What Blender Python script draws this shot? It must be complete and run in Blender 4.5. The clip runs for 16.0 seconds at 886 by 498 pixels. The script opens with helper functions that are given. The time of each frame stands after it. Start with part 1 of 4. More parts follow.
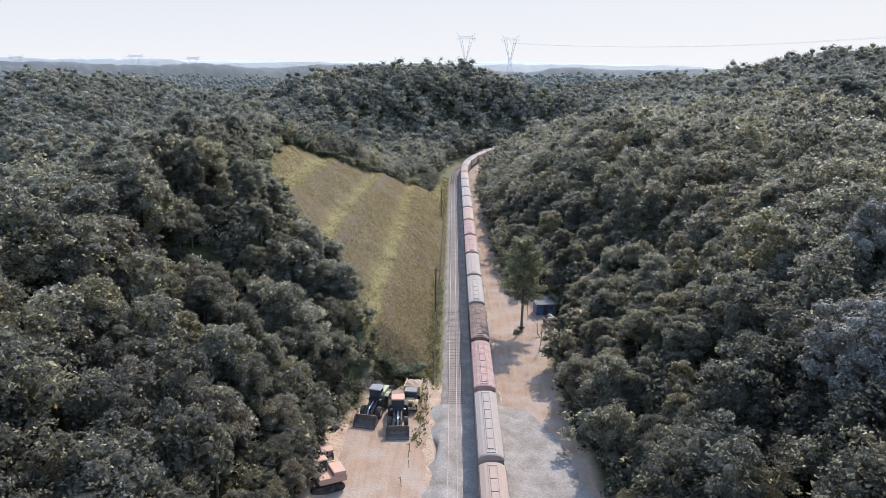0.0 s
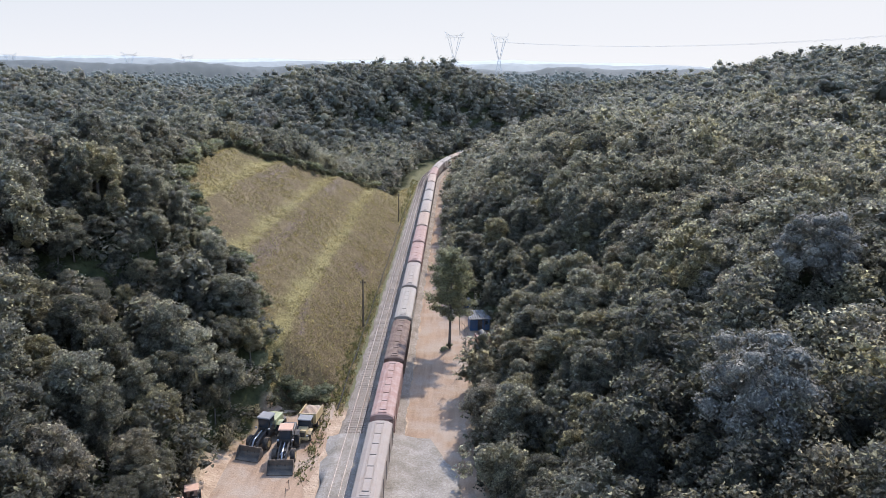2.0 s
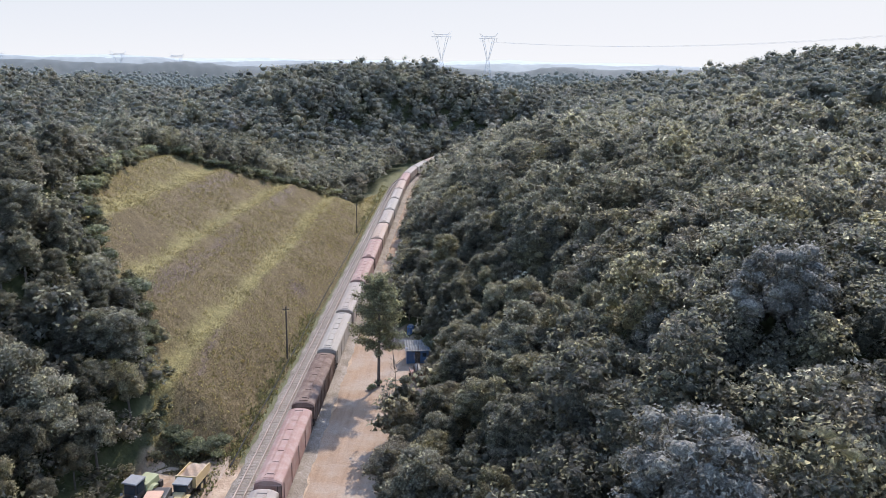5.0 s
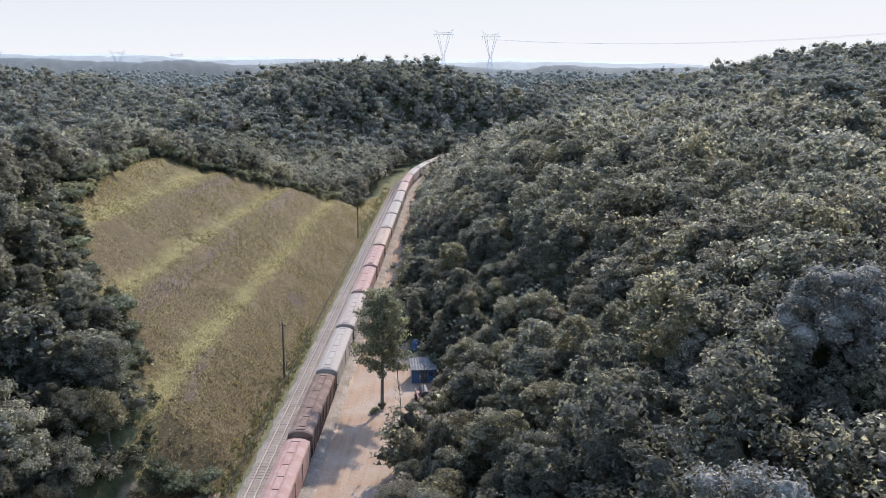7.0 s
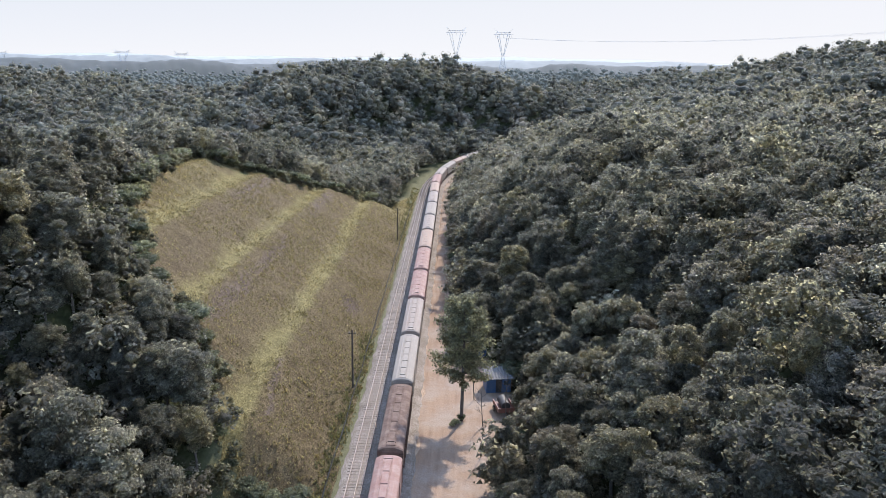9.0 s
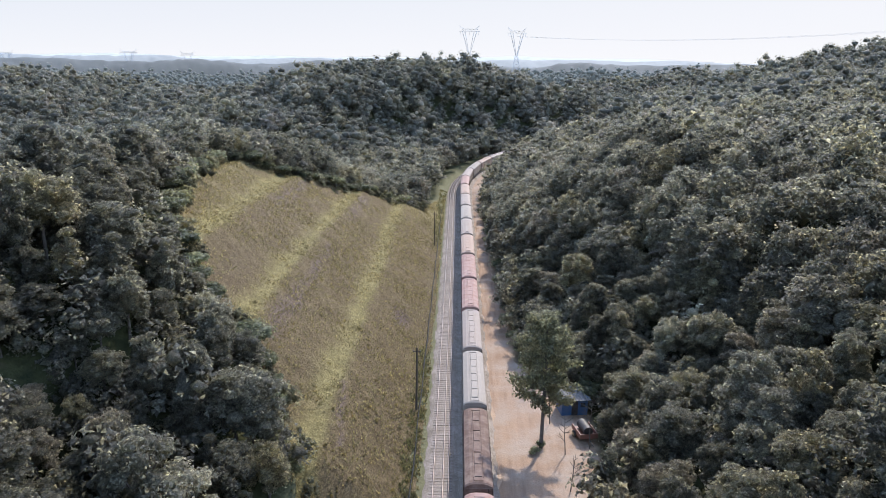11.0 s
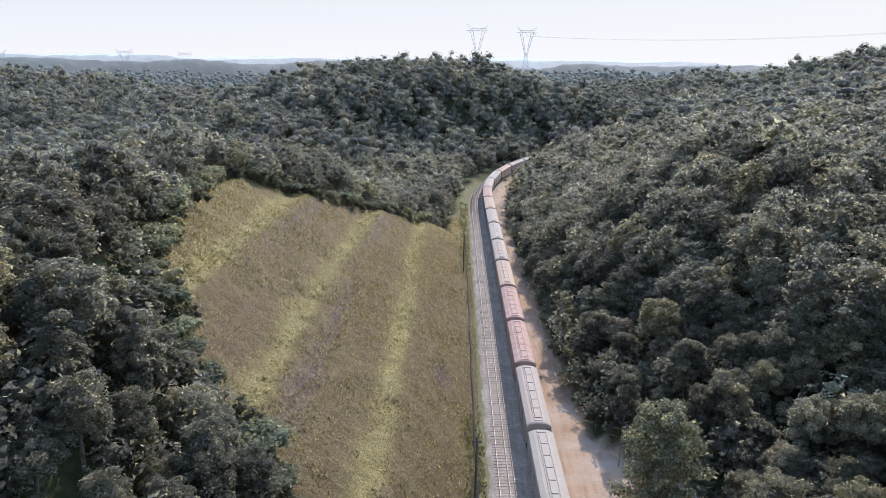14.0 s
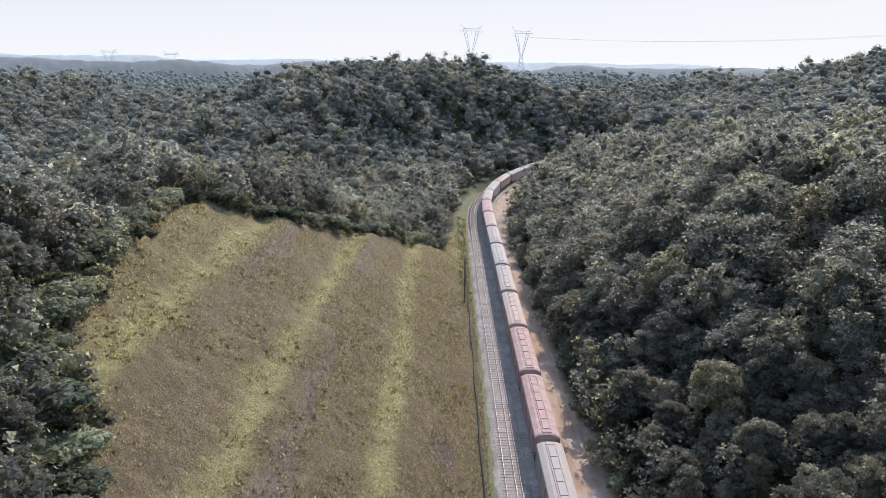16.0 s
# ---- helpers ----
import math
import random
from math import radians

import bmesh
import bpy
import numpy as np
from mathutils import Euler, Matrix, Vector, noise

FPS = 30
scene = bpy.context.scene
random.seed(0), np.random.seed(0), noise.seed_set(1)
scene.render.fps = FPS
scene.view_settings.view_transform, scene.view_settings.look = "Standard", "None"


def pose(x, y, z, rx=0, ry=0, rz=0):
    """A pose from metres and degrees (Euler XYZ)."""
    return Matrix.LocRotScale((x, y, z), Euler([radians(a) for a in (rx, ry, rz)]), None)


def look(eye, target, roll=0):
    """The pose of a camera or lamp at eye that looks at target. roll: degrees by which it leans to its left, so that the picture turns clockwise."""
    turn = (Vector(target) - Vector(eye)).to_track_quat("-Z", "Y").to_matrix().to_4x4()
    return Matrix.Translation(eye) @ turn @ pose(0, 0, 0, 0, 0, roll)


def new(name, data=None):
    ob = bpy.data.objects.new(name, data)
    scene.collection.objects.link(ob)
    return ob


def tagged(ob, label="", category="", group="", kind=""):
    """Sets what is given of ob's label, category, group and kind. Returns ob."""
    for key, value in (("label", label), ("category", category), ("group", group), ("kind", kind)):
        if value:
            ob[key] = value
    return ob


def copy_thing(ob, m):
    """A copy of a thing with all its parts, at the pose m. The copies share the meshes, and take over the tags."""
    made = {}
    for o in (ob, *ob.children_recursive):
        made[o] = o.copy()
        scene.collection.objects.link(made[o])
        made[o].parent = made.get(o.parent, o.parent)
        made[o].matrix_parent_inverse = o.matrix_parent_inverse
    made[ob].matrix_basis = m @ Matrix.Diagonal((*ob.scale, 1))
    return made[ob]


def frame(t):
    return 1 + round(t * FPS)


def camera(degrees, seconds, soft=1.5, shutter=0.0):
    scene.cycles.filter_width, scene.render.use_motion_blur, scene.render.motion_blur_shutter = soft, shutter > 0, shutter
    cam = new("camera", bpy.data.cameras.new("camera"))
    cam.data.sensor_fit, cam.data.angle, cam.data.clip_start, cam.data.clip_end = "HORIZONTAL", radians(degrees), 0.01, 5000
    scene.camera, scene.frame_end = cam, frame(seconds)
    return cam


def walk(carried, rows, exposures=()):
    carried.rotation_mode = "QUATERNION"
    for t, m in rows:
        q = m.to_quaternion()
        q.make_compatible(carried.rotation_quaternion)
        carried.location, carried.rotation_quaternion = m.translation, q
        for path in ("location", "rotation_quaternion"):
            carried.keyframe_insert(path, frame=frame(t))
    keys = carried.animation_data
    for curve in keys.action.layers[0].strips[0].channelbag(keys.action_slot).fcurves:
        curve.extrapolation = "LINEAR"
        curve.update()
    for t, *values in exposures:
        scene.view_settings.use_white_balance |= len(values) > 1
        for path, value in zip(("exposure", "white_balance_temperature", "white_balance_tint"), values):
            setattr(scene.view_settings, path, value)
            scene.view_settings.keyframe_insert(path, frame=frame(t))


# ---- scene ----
cam = camera(61.7, 16.0, soft=0.85)
PATH = [
    (0, (1.58, -0.463, 45.356), (1.535, 1.474, 44.861), 0.8),
    (0.5, (4.485, 1.893, 45.445), (4.439, 3.83, 44.948), 0.9),
    (1, (7.642, 3.988, 45.534), (7.594, 5.924, 45.036), 0.9),
    (1.5, (11.091, 6.23, 45.472), (11.038, 8.167, 44.974), 0.9),
    (2, (14.305, 8.313, 45.464), (14.252, 10.25, 44.967), 0.9),
    (2.5, (17.04, 10.417, 45.496), (16.986, 12.353, 44.998), 0.8),
    (3, (19.244, 12.539, 45.613), (19.189, 14.475, 45.115), 0.8),
    (3.5, (21.014, 15.021, 45.723), (20.96, 16.957, 45.222), 0.9),
    (4, (22.546, 17.94, 45.694), (22.491, 19.876, 45.194), 0.9),
    (4.2, (22.952, 19.028, 45.624), (22.899, 20.965, 45.127), 0.9),
    (6.3, (24.359, 28.403, 45.655), (24.308, 30.339, 45.157), 1.1),
    (6.5, (24.163, 29.192, 45.677), (24.11, 31.128, 45.175), 0.9),
    (7, (22.776, 30.647, 45.61), (22.723, 32.583, 45.108), 0.9),
    (7.5, (20.725, 31.928, 45.561), (20.672, 33.863, 45.058), 0.9),
    (8, (18.068, 33.247, 45.414), (18.016, 35.182, 44.911), 0.9),
    (8.5, (15.247, 34.138, 45.183), (15.195, 36.073, 44.68), 1.0),
    (9, (12.221, 34.733, 45.04), (12.168, 36.667, 44.536), 0.8),
    (11.3, (1.829, 43.846, 44.261), (1.77, 45.78, 43.756), 0.7),
    (11.5, (0.937, 44.965, 44.166), (0.882, 46.9, 43.662), 0.6),
    (12, (-0.623, 48.376, 43.991), (-0.676, 50.311, 43.489), 0.7),
    (12.5, (-1.809, 52.307, 43.834), (-1.861, 54.242, 43.332), 0.7),
    (13, (-2.809, 56.339, 43.803), (-2.862, 58.274, 43.301), 0.8),
    (13.5, (-3.581, 60.601, 43.831), (-3.635, 62.536, 43.329), 0.7),
    (14, (-4.415, 65.226, 43.873), (-4.468, 67.161, 43.37), 0.8),
    (14.5, (-5.043, 70.007, 43.843), (-5.096, 71.942, 43.341), 0.8),
    (15, (-5.62, 74.786, 43.856), (-5.669, 76.721, 43.355), 0.9),
    (15.5, (-6.084, 79.791, 43.915), (-6.112, 81.727, 43.414), 0.9),
    (16, (-6.359, 84.96, 43.879), (-6.387, 86.897, 43.379), 1.0),
]
walk(cam, [(t, look(eye, target, roll)) for t, eye, target, roll in PATH], exposures=[(0.0, 2.05, 6450, 14), (16.0, 2.10, 6450, 14)])

rng = np.random.default_rng(7)

# ---- world, sun ----
SUN = Vector((0.37, 1.0, 0.88)).normalized()
world = bpy.data.worlds.new("world")
scene.world = world
world.use_nodes = True
wn, wl = world.node_tree.nodes, world.node_tree.links
sky = wn.new("ShaderNodeTexSky")
sky.sky_type, sky.sun_disc = "NISHITA", False
sky.sun_elevation, sky.sun_rotation = math.asin(SUN.z), math.atan2(SUN.x, SUN.y)
sky.air_density, sky.dust_density, sky.ozone_density = 1.0, 0.5, 1.0
wn["Background"].inputs["Strength"].default_value = 0.15
wl.new(sky.outputs[0], wn["Background"].inputs["Color"])
lamp = bpy.data.lights.new("sun", "SUN")
lamp.energy, lamp.angle, lamp.color = 1.52, radians(0.6), (1.0, 0.95, 0.87)
sun = new("sun", lamp)
sun.matrix_world = look((60, 160, 160), Vector((60, 160, 160)) - SUN)


# ---- materials ----
def nodes(name):
    m = bpy.data.materials.new(name)
    m.use_nodes = True
    return m, m.node_tree.nodes, m.node_tree.links, m.node_tree.nodes["Principled BSDF"]


def noise_node(n, l, scale, detail=4.0, rough=0.6, vec=None):
    t = n.new("ShaderNodeTexNoise")
    t.inputs["Scale"].default_value, t.inputs["Detail"].default_value, t.inputs["Roughness"].default_value = scale, detail, rough
    if vec is None:
        vec = n.new("ShaderNodeTexCoord").outputs["Object"]
    l.new(vec, t.inputs["Vector"])
    return t.outputs["Fac"]


def ramp(n, l, fac, stops):
    r = n.new("ShaderNodeValToRGB")
    e = r.color_ramp.elements
    while len(e) < len(stops):
        e.new(0.5)
    for k, (p, c) in zip(e, stops):
        k.position, k.color = p, (*c, 1)
    l.new(fac, r.inputs["Fac"])
    return r.outputs["Color"]


def mix(n, l, fac, a, b, kind="MIX"):
    m = n.new("ShaderNodeMix")
    m.data_type, m.blend_type = "RGBA", kind
    for sock, v in ((m.inputs["Factor"], fac), (m.inputs["A"], a), (m.inputs["B"], b)):
        if isinstance(v, (int, float)):
            sock.default_value = v
        elif isinstance(v, tuple):
            sock.default_value = (*v, 1)
        else:
            l.new(v, sock)
    return m.outputs["Result"]


def bump(n, l, bsdf, height, strength, distance):
    b = n.new("ShaderNodeBump")
    b.inputs["Strength"].default_value, b.inputs["Distance"].default_value = strength, distance
    l.new(height, b.inputs["Height"])
    l.new(b.outputs["Normal"], bsdf.inputs["Normal"])


def scale_of(c, k):
    return tuple(min(1.0, v * k) for v in c)


def rough_paint(name, colour, rough=0.55, metal=0.0, dirt=(0.16, 0.11, 0.07), amount=0.5, scale=1.2):
    """Paint or metal with dust in blotches and fine grain."""
    m, n, l, b = nodes(name)
    big = ramp(n, l, noise_node(n, l, scale, 6, 0.65), [(0.42, (0, 0, 0)), (0.72, (amount,) * 3)])
    fine = ramp(n, l, noise_node(n, l, scale * 14, 3), [(0.3, scale_of(colour, 0.82)), (0.7, scale_of(colour, 1.12))])
    l.new(mix(n, l, big, fine, dirt), b.inputs["Base Color"])
    b.inputs["Roughness"].default_value, b.inputs["Metallic"].default_value = rough, metal
    b.inputs["Specular IOR Level"].default_value = 0.2 if rough > 0.7 else 0.45
    bump(n, l, b, noise_node(n, l, scale * 20, 3), 0.15, 0.02)
    return m


def foliage(name, dark, light, per_object=True, gloss=0.6, through_light=0.66):
    """Leaves: hue varies from tree to tree and from leaf to leaf; glossy tops, light passing through."""
    m, n, l, b = nodes(name)
    if per_object:
        tree = n.new("ShaderNodeObjectInfo").outputs["Random"]
    else:
        a = n.new("ShaderNodeAttribute")
        a.attribute_name = "tint"
        tree = a.outputs["Fac"]
    leaf = n.new("ShaderNodeNewGeometry").outputs["Random Per Island"]
    warm = ramp(n, l, tree, [(0.0, scale_of(dark, 0.68)), (0.35, scale_of(dark, 0.92)), (0.6, light), (0.8, (light[0] * 1.12, light[1] * 1.06, light[2] * 0.88)),
                             (0.93, (dark[0] * 1.3, dark[1] * 1.2, dark[2] * 1.25)), (1.0, scale_of(light, 1.5))])
    spread = ramp(n, l, leaf, [(0.0, (0.6, 0.6, 0.6)), (0.6, (1.0, 1.0, 0.98)), (0.85, (1.3, 1.3, 1.27)), (1.0, (1.65, 1.64, 1.6))])
    grain = noise_node(n, l, 5.5, 3, 0.75)
    spots = ramp(n, l, grain, [(0.32, (0.5, 0.51, 0.52)), (0.5, (1.0, 1.0, 1.0)), (0.68, (1.9, 1.88, 1.84))])
    col = mix(n, l, 1.0, mix(n, l, 1.0, warm, spread, "MULTIPLY"), spots, "MULTIPLY")
    l.new(col, b.inputs["Base Color"])
    bump(n, l, b, grain, 1.0, 0.35)
    b.inputs["Roughness"].default_value = gloss
    b.inputs["Specular IOR Level"].default_value = 0.35
    tr = n.new("ShaderNodeBsdfTranslucent")
    l.new(mix(n, l, 1.0, col, (1.34, 1.34, 1.12), "MULTIPLY"), tr.inputs["Color"])
    ms = n.new("ShaderNodeMixShader")
    ms.inputs[0].default_value = through_light
    l.new(b.outputs[0], ms.inputs[1])
    l.new(tr.outputs[0], ms.inputs[2])
    l.new(ms.outputs[0], n["Material Output"].inputs["Surface"])
    return m


def gravel(name, a, b_, c, scale, dist=0.05):
    m, n, l, b = nodes(name)
    v = n.new("ShaderNodeTexVoronoi")
    v.inputs["Scale"].default_value = scale
    l.new(n.new("ShaderNodeTexCoord").outputs["Object"], v.inputs["Vector"])
    stones = ramp(n, l, v.outputs["Color"], [(0.1, a), (0.5, b_), (0.9, c)])
    patch = ramp(n, l, noise_node(n, l, 0.35, 5), [(0.35, (0.72, 0.68, 0.62)), (0.65, (1.1, 1.08, 1.05))])
    l.new(mix(n, l, 1.0, stones, patch, "MULTIPLY"), b.inputs["Base Color"])
    b.inputs["Roughness"].default_value, b.inputs["Specular IOR Level"].default_value = 0.95, 0.08
    bump(n, l, b, v.outputs["Distance"], 0.6, dist)
    return m


def soil(name, base, pale, track_dark):
    """Packed earth with wheel-worn streaks along the road, dust and clods."""
    m, n, l, b = nodes(name)
    tc = n.new("ShaderNodeTexCoord").outputs["Object"]
    mp = n.new("ShaderNodeMapping")
    mp.inputs["Scale"].default_value = (1.0, 0.06, 1.0)
    l.new(tc, mp.inputs["Vector"])
    streak = ramp(n, l, noise_node(n, l, 1.4, 5, 0.6, mp.outputs["Vector"]), [(0.35, track_dark), (0.6, base)])
    blot = ramp(n, l, noise_node(n, l, 0.22, 6, 0.62), [(0.42, (0, 0, 0)), (0.62, (0.85, 0.85, 0.85))])
    fine = ramp(n, l, noise_node(n, l, 6.0, 4), [(0.3, (0.85, 0.85, 0.85)), (0.7, (1.12, 1.12, 1.12))])
    l.new(mix(n, l, 1.0, mix(n, l, blot, streak, pale), fine, "MULTIPLY"), b.inputs["Base Color"])
    b.inputs["Roughness"].default_value, b.inputs["Specular IOR Level"].default_value = 0.95, 0.08
    bump(n, l, b, noise_node(n, l, 3.0, 6), 0.5, 0.15)
    return m


def attribute(n, name):
    a = n.new("ShaderNodeAttribute")
    a.attribute_name = name
    return a.outputs["Fac"]


def slope_material():
    m, n, l, b = nodes("slope_grass")
    face = ramp(n, l, noise_node(n, l, 1.6, 6, 0.7), [(0.3, (0.092, 0.068, 0.039)), (0.5, (0.145, 0.109, 0.061)), (0.72, (0.2, 0.153, 0.086))])
    lush = ramp(n, l, noise_node(n, l, 2.2, 5, 0.7), [(0.3, (0.188, 0.157, 0.07)), (0.7, (0.28, 0.235, 0.108))])
    bare = ramp(n, l, noise_node(n, l, 2.5, 5, 0.7), [(0.3, (0.118, 0.087, 0.070)), (0.7, (0.18, 0.137, 0.112))])
    brown = ramp(n, l, noise_node(n, l, 0.16, 5, 0.6), [(0.40, (0, 0, 0)), (0.60, (0.8, 0.8, 0.8))])
    patchy = ramp(n, l, noise_node(n, l, 0.55, 5, 0.65), [(0.3, (0.72, 0.7, 0.68)), (0.7, (1.18, 1.17, 1.12))])
    face = mix(n, l, brown, face, (0.140, 0.106, 0.060))
    c = mix(n, l, attribute(n, "lush"), face, lush)
    c = mix(n, l, attribute(n, "bare"), c, bare)
    c = mix(n, l, 1.0, c, patchy, "MULTIPLY")
    grit = ramp(n, l, noise_node(n, l, 7.0, 4, 0.8), [(0.34, (0.48, 0.47, 0.46)), (0.5, (1.0, 1.0, 1.0)), (0.66, (1.6, 1.57, 1.5))])
    c = mix(n, l, 1.0, c, grit, "MULTIPLY")
    l.new(c, b.inputs["Base Color"])
    b.inputs["Roughness"].default_value, b.inputs["Specular IOR Level"].default_value = 0.95, 0.08
    bump(n, l, b, noise_node(n, l, 2.6, 6, 0.75), 1.0, 0.6)
    return m


def ground_material():
    m, n, l, b = nodes("forest_ground")
    c = ramp(n, l, noise_node(n, l, 0.5, 6, 0.7), [(0.3, (0.022, 0.024, 0.012)), (0.55, (0.05, 0.052, 0.022)), (0.75, (0.085, 0.07, 0.04))])
    grass = ramp(n, l, noise_node(n, l, 1.8, 6, 0.7), [(0.3, (0.085, 0.082, 0.043)), (0.7, (0.14, 0.13, 0.07))])
    dirt = ramp(n, l, noise_node(n, l, 0.5, 6, 0.7), [(0.3, (0.26, 0.17, 0.11)), (0.7, (0.46, 0.34, 0.24))])
    l.new(mix(n, l, attribute(n, "earth"), mix(n, l, attribute(n, "grass"), c, grass), dirt), b.inputs["Base Color"])
    b.inputs["Roughness"].default_value, b.inputs["Specular IOR Level"].default_value = 0.95, 0.08
    bump(n, l, b, noise_node(n, l, 2.5, 6), 0.7, 0.3)
    return m


def haze_glow(name, colour, strength, base=None):
    """Hills some kilometres off and far woods; air haze is painted as emission."""
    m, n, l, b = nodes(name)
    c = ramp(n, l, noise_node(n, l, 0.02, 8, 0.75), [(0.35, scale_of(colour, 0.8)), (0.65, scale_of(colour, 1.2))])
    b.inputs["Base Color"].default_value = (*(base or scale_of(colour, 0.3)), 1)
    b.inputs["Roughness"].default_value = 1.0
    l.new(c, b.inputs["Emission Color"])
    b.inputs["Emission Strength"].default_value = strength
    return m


LEAF = foliage("forest_leaves", (0.176, 0.168, 0.132), (0.224, 0.212, 0.170), gloss=0.5)
LEAF_FAR = foliage("forest_leaves_far", (0.146, 0.141, 0.115), (0.184, 0.176, 0.145), per_object=False, gloss=0.5)
LEAF_DIST = foliage("distant_leaves", (0.158, 0.151, 0.120), (0.190, 0.182, 0.148), per_object=False, gloss=0.8, through_light=0.42)
# haze is put into these leaves as a faint bluish emission
LEAF_HAZE_GLOW = haze_glow("far_leaves_haze_glow", (0.12, 0.138, 0.145), 0.07, (0.11, 0.115, 0.095))
LEAF_PALE = foliage("silvery_leaves", (0.235, 0.214, 0.178), (0.27, 0.244, 0.205), gloss=0.65, through_light=0.25)
LEAF_PINE = foliage("pine_needles", (0.168, 0.166, 0.106), (0.19, 0.185, 0.118), gloss=0.7, through_light=0.5)
BARK = rough_paint("bark", (0.13, 0.105, 0.085), 0.9, 0, (0.05, 0.045, 0.035), 0.6, 2.0)
TUSSOCK = foliage("tussock_grass", (0.19, 0.158, 0.086), (0.26, 0.219, 0.118), per_object=False, gloss=0.85, through_light=0.66)
BLADE = foliage("dry_grass", (0.19, 0.16, 0.09), (0.285, 0.245, 0.138), per_object=False, gloss=0.8, through_light=0.6)
WEED = foliage("green_weeds", (0.115, 0.112, 0.056), (0.16, 0.15, 0.078), per_object=False, gloss=0.8, through_light=0.5)
SHRUB = foliage("shrub_leaves", (0.14, 0.15, 0.085), (0.185, 0.19, 0.115), through_light=0.5)
LEAF_EDGE = foliage("edge_bushes", (0.14, 0.136, 0.095), (0.18, 0.172, 0.118), per_object=False, gloss=0.75)
SLOPE = slope_material()
GROUND = ground_material()
BALLAST = gravel("ballast", (0.165, 0.137, 0.112), (0.235, 0.2, 0.167), (0.31, 0.27, 0.232), 9.0, 0.06)
PALE_GRAVEL = gravel("crushed_stone", (0.205, 0.182, 0.156), (0.242, 0.218, 0.19), (0.282, 0.257, 0.226), 6.0, 0.03)
EARTH = soil("red_earth", (0.288, 0.196, 0.131), (0.308, 0.243, 0.186), (0.226, 0.148, 0.098))
RAIL = rough_paint("rail_steel", (0.30, 0.25, 0.22), 0.4, 0.7, (0.20, 0.11, 0.06), 0.7, 3.0)
SLEEPER = rough_paint("sleeper_wood", (0.20, 0.165, 0.135), 0.9, 0, (0.25, 0.215, 0.18), 0.7, 3.0)
PIPE = rough_paint("black_pipe", (0.018, 0.017, 0.016), 0.9, 0, (0.03, 0.027, 0.024), 0.4)
STEEL = rough_paint("grey_steel", (0.36, 0.37, 0.39), 0.5, 0.6)
PYLON = rough_paint("pylon_zinc", (0.42, 0.43, 0.44), 0.7, 0.0, (0.2, 0.2, 0.2), 0.3)
RUBBER = rough_paint("tyre_rubber", (0.022, 0.021, 0.02), 0.85, 0, (0.22, 0.16, 0.11), 0.6, 2.0)
YELLOW = rough_paint("machine_yellow", (0.4, 0.285, 0.13), 0.6, 0, (0.33, 0.235, 0.15), 0.7)
BLACK = rough_paint("dark_iron", (0.035, 0.033, 0.032), 0.6, 0.3, (0.14, 0.10, 0.07), 0.5)
DUSTY = rough_paint("dusty_steel", (0.10, 0.085, 0.072), 0.8, 0.1, (0.22, 0.16, 0.11), 0.7)
ORANGE = rough_paint("faded_orange", (0.45, 0.265, 0.18), 0.75, 0, (0.36, 0.26, 0.19), 0.5)
GREYROOF = rough_paint("grey_cab_roof", (0.2, 0.19, 0.18), 0.9, 0, (0.3, 0.28, 0.25), 0.3)
LIME = rough_paint("lime_cover", (0.24, 0.25, 0.125), 0.6, 0, (0.27, 0.22, 0.14), 0.5)
BLUE = rough_paint("blue_paint", (0.03, 0.08, 0.165), 0.5, 0, (0.12, 0.13, 0.14), 0.4)
ZINC = rough_paint("weathered_zinc", (0.11, 0.105, 0.1), 0.75, 0.0, (0.22, 0.2, 0.18), 0.5)
POLEWOOD = rough_paint("pole_wood", (0.085, 0.07, 0.055), 0.9, 0, (0.04, 0.035, 0.03), 0.5, 2.0)
UNDER = rough_paint("wagon_underframe", (0.035, 0.028, 0.024), 0.8, 0.2, (0.12, 0.08, 0.05), 0.5)
GLASS, gn, gl, gb = nodes("cab_glass")
gb.inputs["Base Color"].default_value = (0.03, 0.035, 0.04, 1)
gb.inputs["Roughness"].default_value = 0.08
WAGON = {
    "tan": rough_paint("wagon_tan", (0.287, 0.213, 0.161), 0.8, 0, (0.313, 0.191, 0.131), 0.6, 0.9),
    "beige": rough_paint("wagon_beige", (0.265, 0.218, 0.178), 0.8, 0, (0.23, 0.165, 0.125), 0.5, 0.9),
    "red": rough_paint("wagon_red", (0.255, 0.148, 0.118), 0.8, 0, (0.33, 0.25, 0.205), 0.75, 0.9),
    "brown": rough_paint("wagon_brown", (0.118, 0.072, 0.053), 0.85, 0, (0.215, 0.155, 0.118), 0.85, 0.9),
    "white": rough_paint("wagon_white", (0.278, 0.236, 0.192), 0.85, 0, (0.23, 0.2, 0.165), 0.7, 0.9),
}


# ---- mesh helpers ----
def part(name, bm, material, parent, label=""):
    me = bpy.data.meshes.new(name)
    bm.to_mesh(me)
    bm.free()
    me.materials.append(material)
    ob = new(name, me)
    ob.parent = parent
    return tagged(ob, label)


def thing(name, label, category, group="", kind=""):
    return tagged(new(name), label, category, group, kind)


